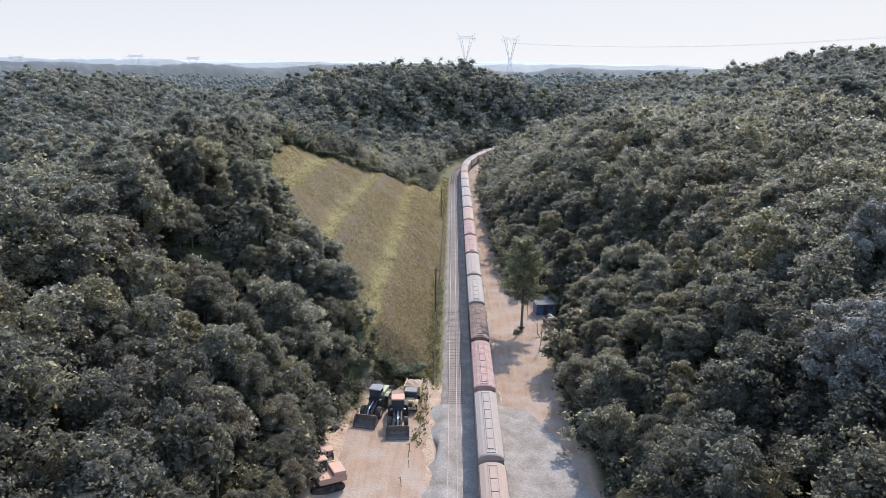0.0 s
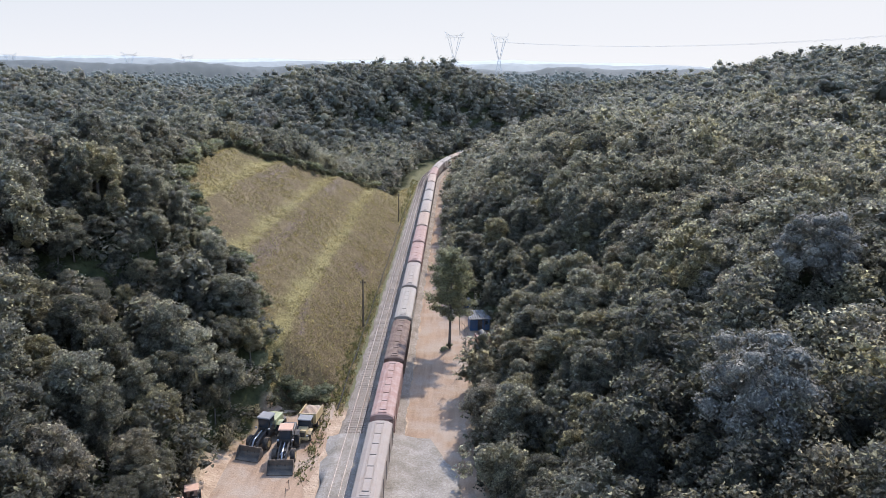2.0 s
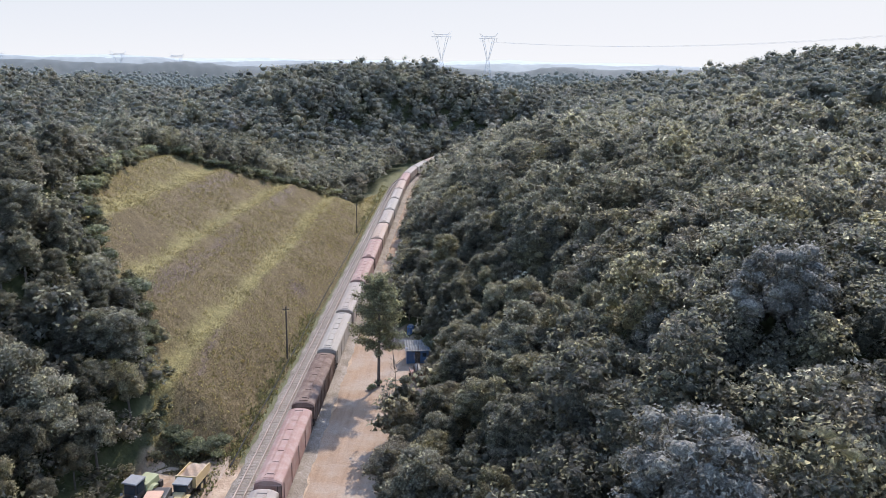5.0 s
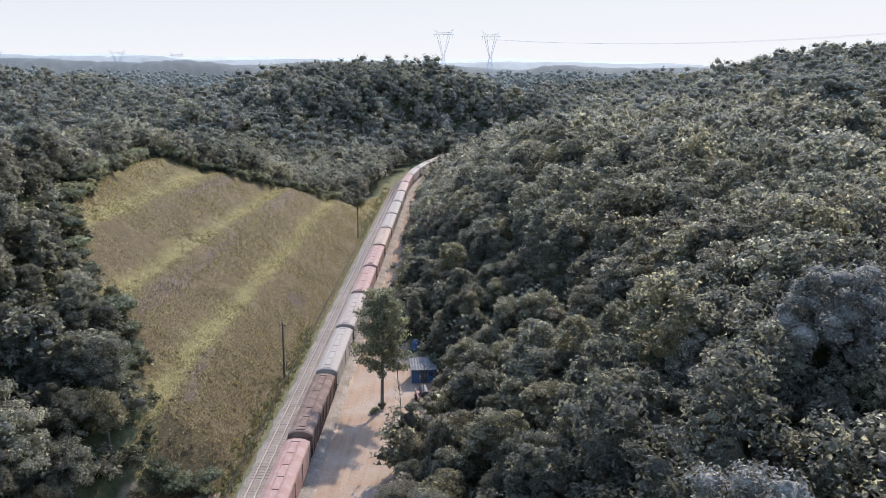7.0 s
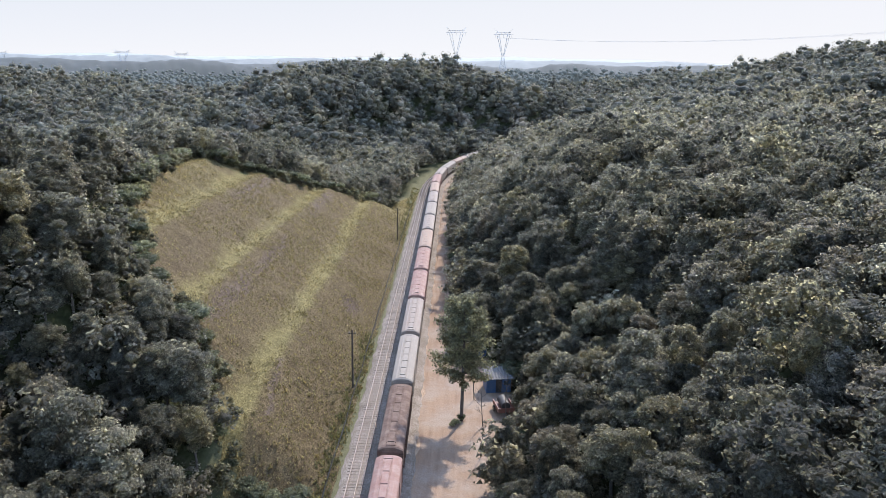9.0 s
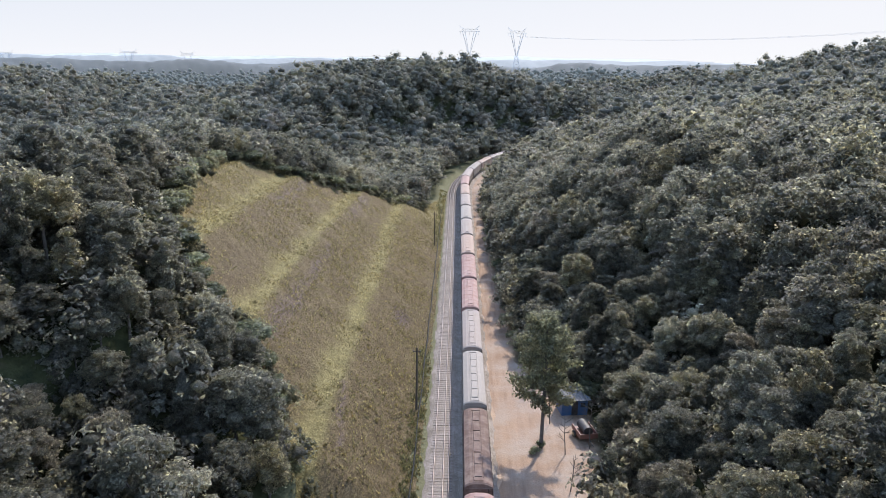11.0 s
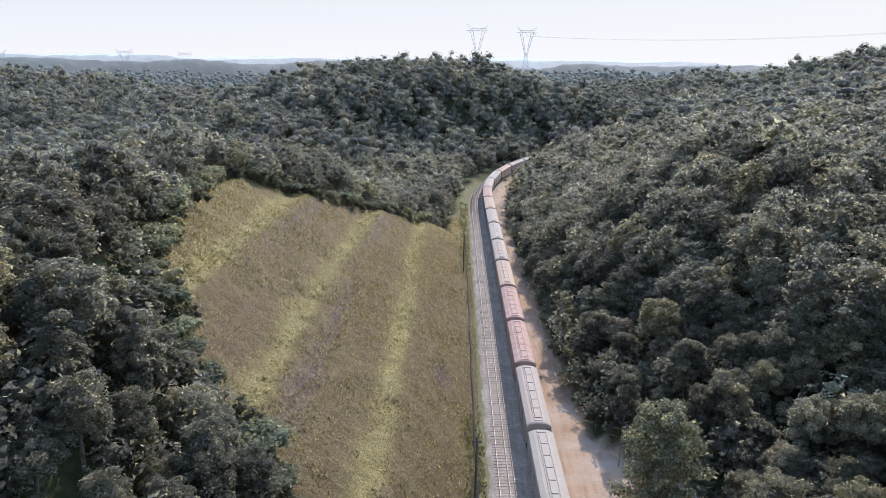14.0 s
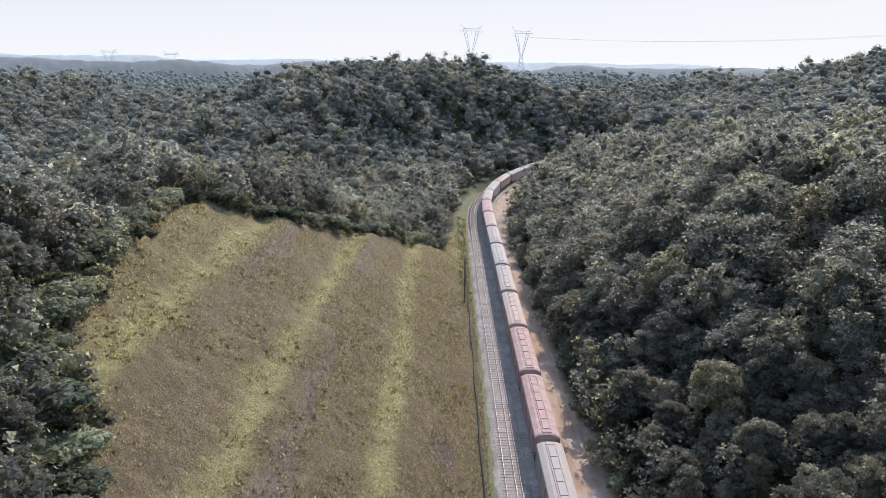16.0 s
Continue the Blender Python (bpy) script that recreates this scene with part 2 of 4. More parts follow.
def arrays(name, v, faces, material, parent=None, smooth=False, attrs=()):
    """One mesh object from numpy: vertices and a list of face blocks (n x 3 or n x 4)."""
    me = bpy.data.meshes.new(name)
    v = np.asarray(v, np.float32)
    loops = np.concatenate([f.reshape(-1) for f in faces]).astype(np.int32)
    total = np.concatenate([np.full(len(f), f.shape[1], np.int32) for f in faces])
    start = np.concatenate([[0], np.cumsum(total)[:-1]]).astype(np.int32)
    me.vertices.add(len(v))
    me.vertices.foreach_set("co", v.reshape(-1))
    me.loops.add(len(loops))
    me.loops.foreach_set("vertex_index", loops)
    me.polygons.add(len(total))
    me.polygons.foreach_set("loop_start", start)
    me.polygons.foreach_set("loop_total", total)
    if smooth:
        me.polygons.foreach_set("use_smooth", np.ones(len(total), bool))
    me.update(calc_edges=True)
    for key, val in attrs:
        a = me.attributes.new(key, "FLOAT", "POINT")
        a.data.foreach_set("value", np.asarray(val, np.float32))
    me.materials.append(material)
    ob = new(name, me)
    ob.parent = parent
    return ob


def box(bm, x0, x1, y0, y1, z0, z1, taper=1.0, bev=0.0):
    """A block; taper scales its top in x and y; bev rounds its edges."""
    r = bmesh.ops.create_cube(bm, size=1.0)
    cx, cy = (x0 + x1) / 2, (y0 + y1) / 2
    for w in r["verts"]:
        k = taper if w.co.z > 0 else 1.0
        w.co = Vector((cx + w.co.x * (x1 - x0) * k, cy + w.co.y * (y1 - y0) * k, z0 + (w.co.z + 0.5) * (z1 - z0)))
    if bev:
        bmesh.ops.bevel(bm, geom=list({e for w in r["verts"] for e in w.link_edges}), offset=bev, segments=2, affect="EDGES", profile=0.6)
    return r["verts"]


def rod(bm, a, b, r, r2=None, seg=8):
    a, b = Vector(a), Vector(b)
    q = (b - a).to_track_quat("Z", "Y").to_matrix().to_4x4()
    bmesh.ops.create_cone(bm, cap_ends=True, segments=seg, radius1=r, radius2=r if r2 is None else r2, depth=(b - a).length,
                          matrix=Matrix.Translation((a + b) / 2) @ q)


def prism(bm, profile, x0, x1):
    """A side outline (y, z) drawn out across x."""
    lo = [bm.verts.new((x0, y, z)) for y, z in profile]
    hi = [bm.verts.new((x1, y, z)) for y, z in profile]
    bm.faces.new(lo)
    bm.faces.new(hi[::-1])
    for i in range(len(lo)):
        j = (i + 1) % len(lo)
        bm.faces.new((lo[j], lo[i], hi[i], hi[j]))


def simple(name, material, parent, fn, label="", bev=0.0):
    bm = bmesh.new()
    fn(bm)
    if bev:
        bmesh.ops.bevel(bm, geom=bm.edges[:], offset=bev, segments=2, affect="EDGES", profile=0.6)
    bmesh.ops.recalc_face_normals(bm, faces=bm.faces[:])
    return part(name, bm, material, parent, label)


# ---- the plan: railway line and the lie of the land ----
def line_points():
    """Centre line of the mixed-gauge track, every metre: straight, then a bend to the right."""
    x, y, a = 2.9, -30.0, -0.0129
    out = []
    for _ in range(720):
        out.append((x, y, a))
        k = np.interp(y, [268, 304], [0, 1 / 185]) if a < 1.0 else 0.0
        a += k
        x, y = x + math.sin(a), y + math.cos(a)
    return np.array(out)


LINE = line_points()


def track_x(y):
    return np.interp(y, LINE[:, 1], LINE[:, 0])


def at_line(s, side):
    """Place and heading s metres along the line from its start, moved sideways."""
    x, y, a = (np.interp(s, np.arange(len(LINE)), LINE[:, i]) for i in range(3))
    return x + side * math.cos(a), y - side * math.sin(a), a


WAVES = [(rng.normal(), rng.normal(), rng.uniform(0, 6.28)) for _ in range(9)]


def wavy(x, y, size):
    """Smooth uneven field of about -1 to 1."""
    return sum(np.sin((a * x + b * y) / size * 2.2 + p) for a, b, p in WAVES) / 4.0


def hill(x, y, cx, cy, h, sx, sy):
    return h * np.exp(-((x - cx) / sx) ** 2 / 2 - ((y - cy) / sy) ** 2 / 2)


CUT_D = [3.6, 4.6, 12.8, 15.0, 22.6, 25.2, 33.2, 36.0, 41.5, 50.0, 75.0, 150.0]
CUT_Z = [0.0, 0.5, 6.8, 7.1, 13.4, 13.7, 20.0, 20.3, 24.3, 23.5, 16.0, 7.0]


def cut_scale(d, y):
    """Distance up the cutting, with the three benches drawn to their true places along the line."""
    b3 = np.interp(y, [123, 143, 175, 225], [12.3, 12.5, 12.7, 13.8])
    b2 = np.interp(y, [121, 150, 170, 213], [22.9, 23.5, 23.2, 22.2])
    b1 = np.interp(y, [130, 142, 160, 197], [32.3, 32.6, 33.4, 34.0])
    out = np.where(d < b3, 3.6 + (d - 3.6) * (13.9 - 3.6) / (b3 - 3.6), 13.9 + (d - b3) * 10.0 / (b2 - b3))
    out = np.where(d > b2, 23.9 + (d - b2) * 10.7 / (b1 - b2), out)
    out = np.where(d > b1, 34.6 + (d - b1), out)
    return np.where(d < 3.6, d, out)


def ridge(x, y):
    """The wooded hill that closes the view up the line."""
    across = np.interp(x, [-185, -128, -104, -80, -57, -20, 5, 31, 49, 63, 95], [0, 4, 14, 23.5, 29.0, 30.0, 27, 21.5, 14.5, 10, 4])
    along = np.interp(y, [300, 322, 358, 381, 426, 450, 520, 640], [0, 0.08, 0.36, 0.56, 0.93, 1.0, 0.75, 0.1])
    return across * along


def road_edge(y):
    return np.interp(y, [70, 95, 107, 114, 134, 146, 200, 260, 300, 330, 360, 400], [16.0, 14.5, 14.5, 18.0, 18.0, 10.4, 8.8, 8.8, 9.5, 11.0, 15.0, 21.0])


def height(x, y):
    x, y = np.asarray(x, float), np.asarray(y, float)
    d = track_x(y) - x
    pad = np.interp(y, [92, 106], [10.5, 0.0])
    left = np.interp(cut_scale(d - pad, y), CUT_D, CUT_Z) * np.interp(y, [40, 60, 80, 100, 120, 150, 185, 230], [0.55, 0.6, 0.8, 0.97, 1.09, 1.03, 0.99, 0.92])
    cap = np.interp(y + 2.0 * wavy(x, y, 22), [180, 195, 211, 233, 245, 275], [26.0, 20.8, 14.0, 7.0, 1.2, 0.8]) + np.clip(d - 45, 0, 70) * 0.06
    left = np.minimum(left, cap)
    e = -d - road_edge(y) - 1.0
    amp = np.interp(y, [270, 380, 470], [1.0, 0.7, 0.45])
    right = 31 * (1 - np.exp(-0.62 * np.maximum(0, e) / 31)) * amp
    right = right + np.clip(e / 12, 0, 1) * (hill(x, y, 41, 200, 8, 13, 20) + hill(x, y, 68, 152, 4, 14, 22) + hill(x, y, 55, 108, 3, 8, 12) - hill(x, y, 43, 128, 2, 7, 22))
    z = np.where(d > 0, left, right)
    off = np.clip((np.maximum(d - 10, e)) / 25.0, 0, 1)
    far = (ridge(x, y) + hill(x, y, -262, 450, 21, 66, 100) + hill(x, y, 215, 490, 24, 80, 100)
           + hill(x, y, -420, 720, 10, 120, 120) + hill(x, y, 150, 800, 10, 160, 130) + hill(x, y, 95, 630, 12, 45, 45) + hill(x, y, 420, 650, 22, 120, 200))
    far = far * np.clip((np.abs(d) - 5) / 40 + (y - 420) / 60, 0, 1)
    wood = np.where(d > 0, np.clip((d - 46) / 15 + np.clip((96 - y) / 20, 0, 1) * np.clip((d - 15) / 10, 0, 1), 0, 1), off)
    return z + far + wood * (1.2 * wavy(x, y, 26) + 1.5 * wavy(x + 40, y, 60)) + np.clip((np.hypot(x, y - 200) - 500) / 300, 0, 1) * 6 * wavy(x, y, 260)


def grass_edge(y):
    """Leftmost reach of the mown cutting."""
    return np.interp(y, [96, 100, 106, 113, 118, 124, 130, 139, 158, 184], [-10.5, -12.0, -14.0, -17.5, -22.5, -29.0, -34.0, -37.5, -41.5, -46.0])


def cap_end(x):
    """How far up the line the cutting's grass reaches."""
    return np.interp(x, [-46, -40, -33, -25, -14, -9, -6, -2, 2], [184, 188, 197, 213, 238, 256, 268, 290, 312])


def is_grass(x, y):
    return (y > 96) & (x < track_x(y) - 2.2) & (x > grass_edge(y)) & (y < cap_end(x))


def is_wood(x, y, r):
    """Where a tree with crown radius r may stand."""
    d = track_x(y) - x
    left = (d > np.interp(y, [84, 90, 100, 112, 252, 284], [15.0, 12.5, 11.5, 9.0, 9.0, 3.2]) + 0.6 * r) & ~is_grass(x + 0.8 * r, y) & ~is_grass(x, y + 0.3 * r) & ~is_grass(x, y - 0.6 * r) & ((y < 256) | (d > 4.5 + 0.5 * r))
    right = -d > road_edge(y) + np.interp(y, [108, 114, 138, 148], [0.45, 0.75, 0.75, 0.45]) * r + 0.4 * wavy(x, y, 9) + np.interp(y, [285, 305, 330], [0, 2.8, 4])
    return np.where(d > 0, left, right)


# ---- ground ----
def spaced(lo, hi, fine, start, end):
    """Grid lines: even between lo and hi, wider and wider out to start and end."""
    mid = list(np.arange(lo, hi, fine))
    a, s, b = [lo], fine, [hi]
    while a[-1] > start:
        s *= 1.09
        a.append(a[-1] - s)
    s = fine
    while b[-1] < end:
        s *= 1.09
        b.append(b[-1] + s)
    return np.array(sorted(set(a[1:] + mid + b)))


def grid_faces(nx, ny):
    i = np.arange(nx - 1)[None, :] + nx * np.arange(ny - 1)[:, None]
    i = i.reshape(-1)
    return np.stack([i, i + 1, i + nx + 1, i + nx], 1)


gx, gy = spaced(-60, 40, 1.6, -4600, 4600), spaced(40, 290, 1.8, -4600, 4800)
X, Y = np.meshgrid(gx, gy)
X, Y = X.ravel(), Y.ravel()
Z = height(X, Y)
inside = is_grass(X - 2.5, Y) & is_grass(X, Y - 3) & is_grass(X, Y + 3) & is_grass(X + 1.5, Y)
clear = ~is_wood(X, Y, 0.8)
dd = track_x(Y) - X
earth = clear & (dd < 17) & ((Y < 98) | (dd < -4)) & (Y < 330)
ground = arrays("ground", np.stack([X, Y, Z - 0.8 * inside - 0.05], 1), [grid_faces(len(gx), len(gy))], GROUND, smooth=True,
                attrs=(("earth", earth * 0.9), ("grass", (clear & ~earth & (Y > 60) & (Y < 330)) * 1.0)))
tagged(ground, "forest floor and bare earth over rolling hills", "ground", kind="structure")

sx, sy = np.arange(-47, 3.0, 0.45), np.arange(95, 312, 0.6)
X, Y = np.meshgrid(sx, sy)
X, Y = X.ravel(), Y.ravel()
keep = is_grass(X, Y)
D = track_x(Y) - X
Z = height(X, Y)
step = np.zeros_like(D)
for c, w in ((14.1, 1.0), (24.1, 1.1), (34.9, 1.4)):
    off = cut_scale(D, Y) + 0.2 * wavy(X, Y, 14) + 0.3 * wavy(Y, X, 2.2) - c
    step = np.maximum(step, np.exp(-(off / np.where(off > 0, 1.7 * w, w)) ** 2))
lush = np.clip(1.35 * step - 0.12 + 0.75 * np.clip((Y - 225) / 18, 0, 1) + 0.42 * np.clip((D - 36) / 3, 0, 1) + (0.25 * wavy(X, Y, 8) + 0.3 * wavy(Y, X, 2.6)) * (0.25 + step), 0, 1)
DS = cut_scale(D, Y)
worn = 0.35 * wavy(X, Y * 0.6, 5)
bare = 1.1 * np.exp(-((DS - 31.6) / 1.3) ** 2) * np.clip((Y - 145) / 30, 0, 1) * np.clip((200 - Y) / 5, 0, 1)
bare = np.maximum(bare, 1.1 * np.exp(-((DS - 21.6) / 1.1) ** 2) * np.clip((Y - 183) / 12, 0, 1) * np.clip((216 - Y) / 4, 0, 1))
gully_w = 0.55 + 0.5 * np.clip((150 - Y) / 25, 0, 1)
bare = np.maximum(bare, 1.3 * np.exp(-((D - 20.3 - 0.25 * np.sin(Y * 0.5)) / gully_w) ** 2) * np.clip((Y - 118) / 6, 0, 1) * np.clip((168 - Y) / 2, 0, 1))
bare = np.maximum(bare, 0.2 * np.exp(-((DS - 28.5) / 3.5) ** 2))
bare = np.clip(bare * (1 + worn) - 0.1, 0, 1) * 0.85
u_ = np.clip((Y - 109.4) / 12.6, 0, 1)
trail = np.clip(1.3 - np.abs(X + 9.2 + 1.5 * u_ + 0.15 * np.sin(Y)) / 0.28, 0, 1) * ((Y > 109) & (Y < 122.3))
scar = np.clip(1.6 - np.hypot((X + 7.0) / 1.1, (Y - 156.5) / 3.4), 0, 1)
ditch = np.exp(-((D - 19.7) / 0.5) ** 2) * np.clip((Y - 120) / 10, 0, 1) * np.clip((170 - Y) / 3, 0, 1)
Z = Z + 0.07 * wavy(X, Y, 2.0) + 0.13 * wavy(Y, X, 5.0) + 0.05 * wavy(X * 1.3, Y, 1.1) - 0.5 * scar - 0.45 * ditch
f = grid_faces(len(sx), len(sy))
f = f[keep[f].all(1)]
used = np.unique(f)
back = np.zeros(len(X), int)
back[used] = np.arange(len(used))
slope = arrays("cut_slope", np.stack([X, Y, Z], 1)[used], [back[f]], SLOPE, smooth=True, attrs=(("lush", lush[used]), ("bare", np.maximum(np.maximum(bare, scar), trail)[used])))
tagged(slope, "terraced railway cutting with dry yellow-green grass", "slope", kind="structure")


def tufts(name, x, y, size, material, label):
    """Low clumps of blades standing at x, y."""
    z = height(x, y)
    k = len(x)
    s = size * rng.uniform(0.45, 1.6, k)
    vs, fs, tint = [], [], []
    for j in range(4):
        a = rng.uniform(0, 6.28, k)
        lean = rng.uniform(0.3, 0.9, k)
        base = np.stack([x, y, z - 0.05], 1)
        w = np.stack([np.cos(a + 1.57), np.sin(a + 1.57), 0 * a], 1) * (0.26 * s)[:, None]
        tip = base + np.stack([np.cos(a) * lean * s, np.sin(a) * lean * s, s], 1)
        o = sum(len(q) for q in vs)
        vs.append(np.stack([base - w, base + w, tip], 1).reshape(-1, 3))
        fs.append(np.arange(3 * k).reshape(-1, 3) + o)
        tint.append(np.repeat(rng.random(k), 3))
    return tagged(arrays(name, np.concatenate(vs), [np.concatenate(fs)], material, attrs=(("tint", np.concatenate(tint)),)), label, "grass", kind="stuff")


cx, cy, cn = rng.uniform(-46, 1, 5200), rng.uniform(96, 300, 5200), rng.integers(2, 9, 5200)
spread_ = np.repeat(rng.uniform(0.15, 0.8, 5200), cn)
hx = np.concatenate([np.repeat(cx, cn) + rng.normal(0, 1, cn.sum()) * spread_, rng.uniform(-46, 1, 52000)])
hy = np.concatenate([np.repeat(cy, cn) + rng.normal(0, 1, cn.sum()) * spread_, rng.uniform(96, 300, 52000)])
ok = is_grass(hx, hy)
tufts("grass_tufts", hx[ok], hy[ok], 0.2, BLADE, "dry yellow-green grass tufts on the cutting")
cx, cy = rng.normal(-3.2, 0.4, 70), rng.uniform(80, 101, 70)
hx, hy = np.repeat(cx, 7) + rng.normal(0, 0.3, 490), np.repeat(cy, 7) + rng.normal(0, 0.5, 490)
tufts("weeds", hx, hy, 0.24, WEED, "green weeds between the yard and the track")
cy = np.concatenate([rng.uniform(100, 150, 210), rng.uniform(215, 290, 210)])
cx = track_x(cy) - rng.uniform(2.6, 4.4, 420)
hx, hy = np.repeat(cx, 5) + rng.normal(0, 0.25, 2100), np.repeat(cy, 5) + rng.normal(0, 0.4, 2100)
tufts("weeds", hx, hy, 0.3, WEED, "low green weeds along the foot of the slope")


# ---- roads, ballast ----
def ribbon(name, s0, s1, left, right, z, material, label, category, step=1.5, cross=9, rough=0.0, crown=0.0):
    """A strip along the line between two sideways offsets (functions of s), slightly uneven at its edges."""
    v = []
    ss = np.arange(s0, s1, step)
    for s in ss:
        a, b = left(s), right(s)
        for j in range(cross):
            u = j / (cross - 1)
            edge = rough * (math.sin(s * 0.9) + math.sin(s * 0.37 + 2) + math.sin(s * 2.1)) / 2
            px, py, _ = at_line(s, a + (b - a) * u + (edge if j == cross - 1 else -edge if j == 0 else 0))
            off = a + (b - a) * u
            zz = (z(off) if callable(z) else z) if 0 < j < cross - 1 else -0.04
            v.append((px, py, zz + crown * math.sin(u * math.pi)))
    ob = arrays(name, np.array(v), [grid_faces(cross, len(ss))], material, smooth=True)
    return tagged(ob, label, category, kind="structure")


ribbon("dirt_road", 10, 480, lambda s: 6.2, lambda s: float(road_edge(s - 30)) - 0.3, 0.012, EARTH, "orange-brown dirt service road beside the train", "road", rough=0.5)
ribbon("pavement", 40, 122, lambda s: -2.6 - 0.02 * max(0, 110 - s), lambda s: 17.0 - 0.13 * max(0, s - 84) - 3.0 * max(0, (s - 112) / 10), lambda o: float(np.interp(o, [-2.6, -1.6, 6.0, 8.0], [0.05, 0.47, 0.47, 0.035])), PALE_GRAVEL,
       "pale crushed-stone level crossing", "crossing", cross=41, rough=0.9)
ribbon("work_pad", 60, 131, lambda s: -14.0 + 8.5 * max(0, (s - 118) / 13), lambda s: -3.4, 0.02, EARTH, "bare red-earth yard where the machines stand", "yard", rough=0.5)


def ballast_strip(name, side, half, s0, s1):
    v = []
    ss = np.arange(s0, s1, 1.0)
    for s in ss:
        wob = 0.12 * math.sin(s * 0.8) + 0.1 * math.sin(s * 2.3)
        for off, z in ((-half - 0.6 + wob, 0.0), (-half, 0.335), (0, 0.355), (half, 0.335), (half + 0.8 - wob, 0.0)):
            px, py, _ = at_line(s, side + off)
            v.append((px, py, z - 0.04))
    return tagged(arrays(name, np.array(v), [grid_faces(5, len(ss))], BALLAST, smooth=False), "grey-brown stone ballast under the rails", "ballast", kind="structure")


ballast_strip("ballast", 0.05, 1.3, 116, 460)
ballast_strip("ballast", 3.8, 1.6, 20, 460)


def rail_sweep(name, side, z, parent, s0, s1):
    prof = [(-0.065, 0), (0.065, 0), (0.02, 0.03), (0.036, 0.11), (0.036, 0.15), (-0.036, 0.15), (-0.036, 0.11), (-0.02, 0.03)]
    v = []
    ss = np.arange(s0, s1, 2.0)
    for s in ss:
        for off, h in prof + prof[:1]:
            px, py, _ = at_line(s, side + off)
            v.append((px, py, z + h))
    return arrays(name, np.array(v), [grid_faces(9, len(ss))], RAIL, parent)


main_track = thing("railway_track", "mixed-gauge railway track with three rusty rails", "railway track", kind="structure")
for side in (-0.82, 0.22, 0.82):
    rail_sweep("rail", side, 0.36, main_track, 20, 460)
siding = thing("railway_track", "railway track under the standing train", "railway track", kind="structure")
for side in (3.3, 4.3):
    rail_sweep("rail", side, 0.36, siding, 20, 460)

# ---- train ----
def wagon(kind, ribs):
    """Covered hopper wagon 16.2 m long, 2.8 m wide, standing along y with its middle at the origin, on rails at z 0."""
    paint = WAGON[kind]
    w = thing("hopper_wagon", LABELS[kind], "railway wagon", "wagons of the train")
    L, H = 8.05, 1.4

    def body(bm):
        prism_prof = [(-L, 1.9), (-L + 1.5, 1.05), (L - 1.5, 1.05), (L, 1.9), (L, 3.55), (-L, 3.55)]
        prism(bm, prism_prof, -H, H)
    simple("body", paint, w, body, bev=0.05)

    def roof(bm):
        rows = [(-H - 0.03, 3.5), (-H + 0.05, 3.72), (-0.85, 3.98), (-0.42, 4.06), (0.42, 4.06), (0.85, 3.98), (H - 0.05, 3.72), (H + 0.03, 3.5)]
        ends = []
        for y, dz in ((-L + 0.05, -0.10), (-L + 0.25, 0), (L - 0.25, 0), (L - 0.05, -0.10)):
            ends.append([bm.verts.new((x, y, z + dz * (z > 3.6))) for x, z in rows])
        for a, b in zip(ends, ends[1:]):
            for i in range(len(rows) - 1):
                bm.faces.new((a[i], a[i + 1], b[i + 1], b[i]))
        bm.faces.new(ends[0][::-1])
        bm.faces.new(ends[-1])
    simple("roof", paint, w, roof)
    n = 6
    for i in range(n):
        y0 = -6.9 + i * 13.8 / n
        simple("hatch", paint, w, lambda bm: box(bm, -0.36, 0.36, y0 + 0.03, y0 + 13.8 / n - 0.05, 4.04, 4.15, 0.96, 0.02))
    for x in (-0.52, 0.46):
        simple("hatch_rail", paint, w, lambda bm: box(bm, x, x + 0.06, -7.0, 7.0, 4.02, 4.12))
    for y in (-7.35, 7.35):
        simple("roof_walkway", paint, w, lambda bm: box(bm, -0.5, 0.5, y - 0.25, y + 0.25, 4.05, 4.12, 1, 0.01))
    for i in range(ribs):
        y = -7.2 + 14.4 * i / (ribs - 1)
        for x in (-H, H):
            simple("rib", paint, w, lambda bm: box(bm, x - 0.07, x + 0.07, y - 0.05, y + 0.05, 1.2, 3.5))
    simple("underframe", UNDER, w, lambda bm: (box(bm, -0.3, 0.3, -8.35, 8.35, 0.75, 1.15), box(bm, -1.3, 1.3, -8.2, -7.2, 0.95, 1.1), box(bm, -1.3, 1.3, 7.2, 8.2, 0.95, 1.1)))
    for y in (-7.9, 7.9):
        simple("ladder", UNDER, w, lambda bm: ([rod(bm, (1.35, y * 1.025, 1.2 + 0.35 * k), (0.95, y * 1.025, 1.2 + 0.35 * k), 0.02, seg=5) for k in range(7)],
                                                  box(bm, 1.33, 1.37, y * 1.02 - 0.03, y * 1.02 + 0.06, 1.1, 3.5), box(bm, 0.93, 0.97, y * 1.02 - 0.03, y * 1.02 + 0.06, 1.1, 3.5)))
    for y in (-2.6, 0, 2.6):
        simple("hopper_outlet", paint, w, lambda bm: box(bm, -0.9, 0.9, y - 1.0, y + 1.0, 1.1, 0.45, 0.4))
    for y in (-6.2, 6.2):
        bogie = simple("bogie", UNDER, w, lambda bm: (box(bm, -0.95, -0.75, y - 1.25, y + 1.25, 0.4, 0.75, 1, 0.04), box(bm, 0.75, 0.95, y - 1.25, y + 1.25, 0.4, 0.75, 1, 0.04),
                                                      box(bm, -0.9, 0.9, y - 0.2, y + 0.2, 0.5, 0.8)))
        for yy in (y - 0.85, y + 0.85):
            for x in (-0.56, 0.44):
                simple("wheel", BLACK, bogie, lambda bm: rod(bm, (x, yy, 0.42), (x + 0.12, yy, 0.42), 0.42, seg=20))
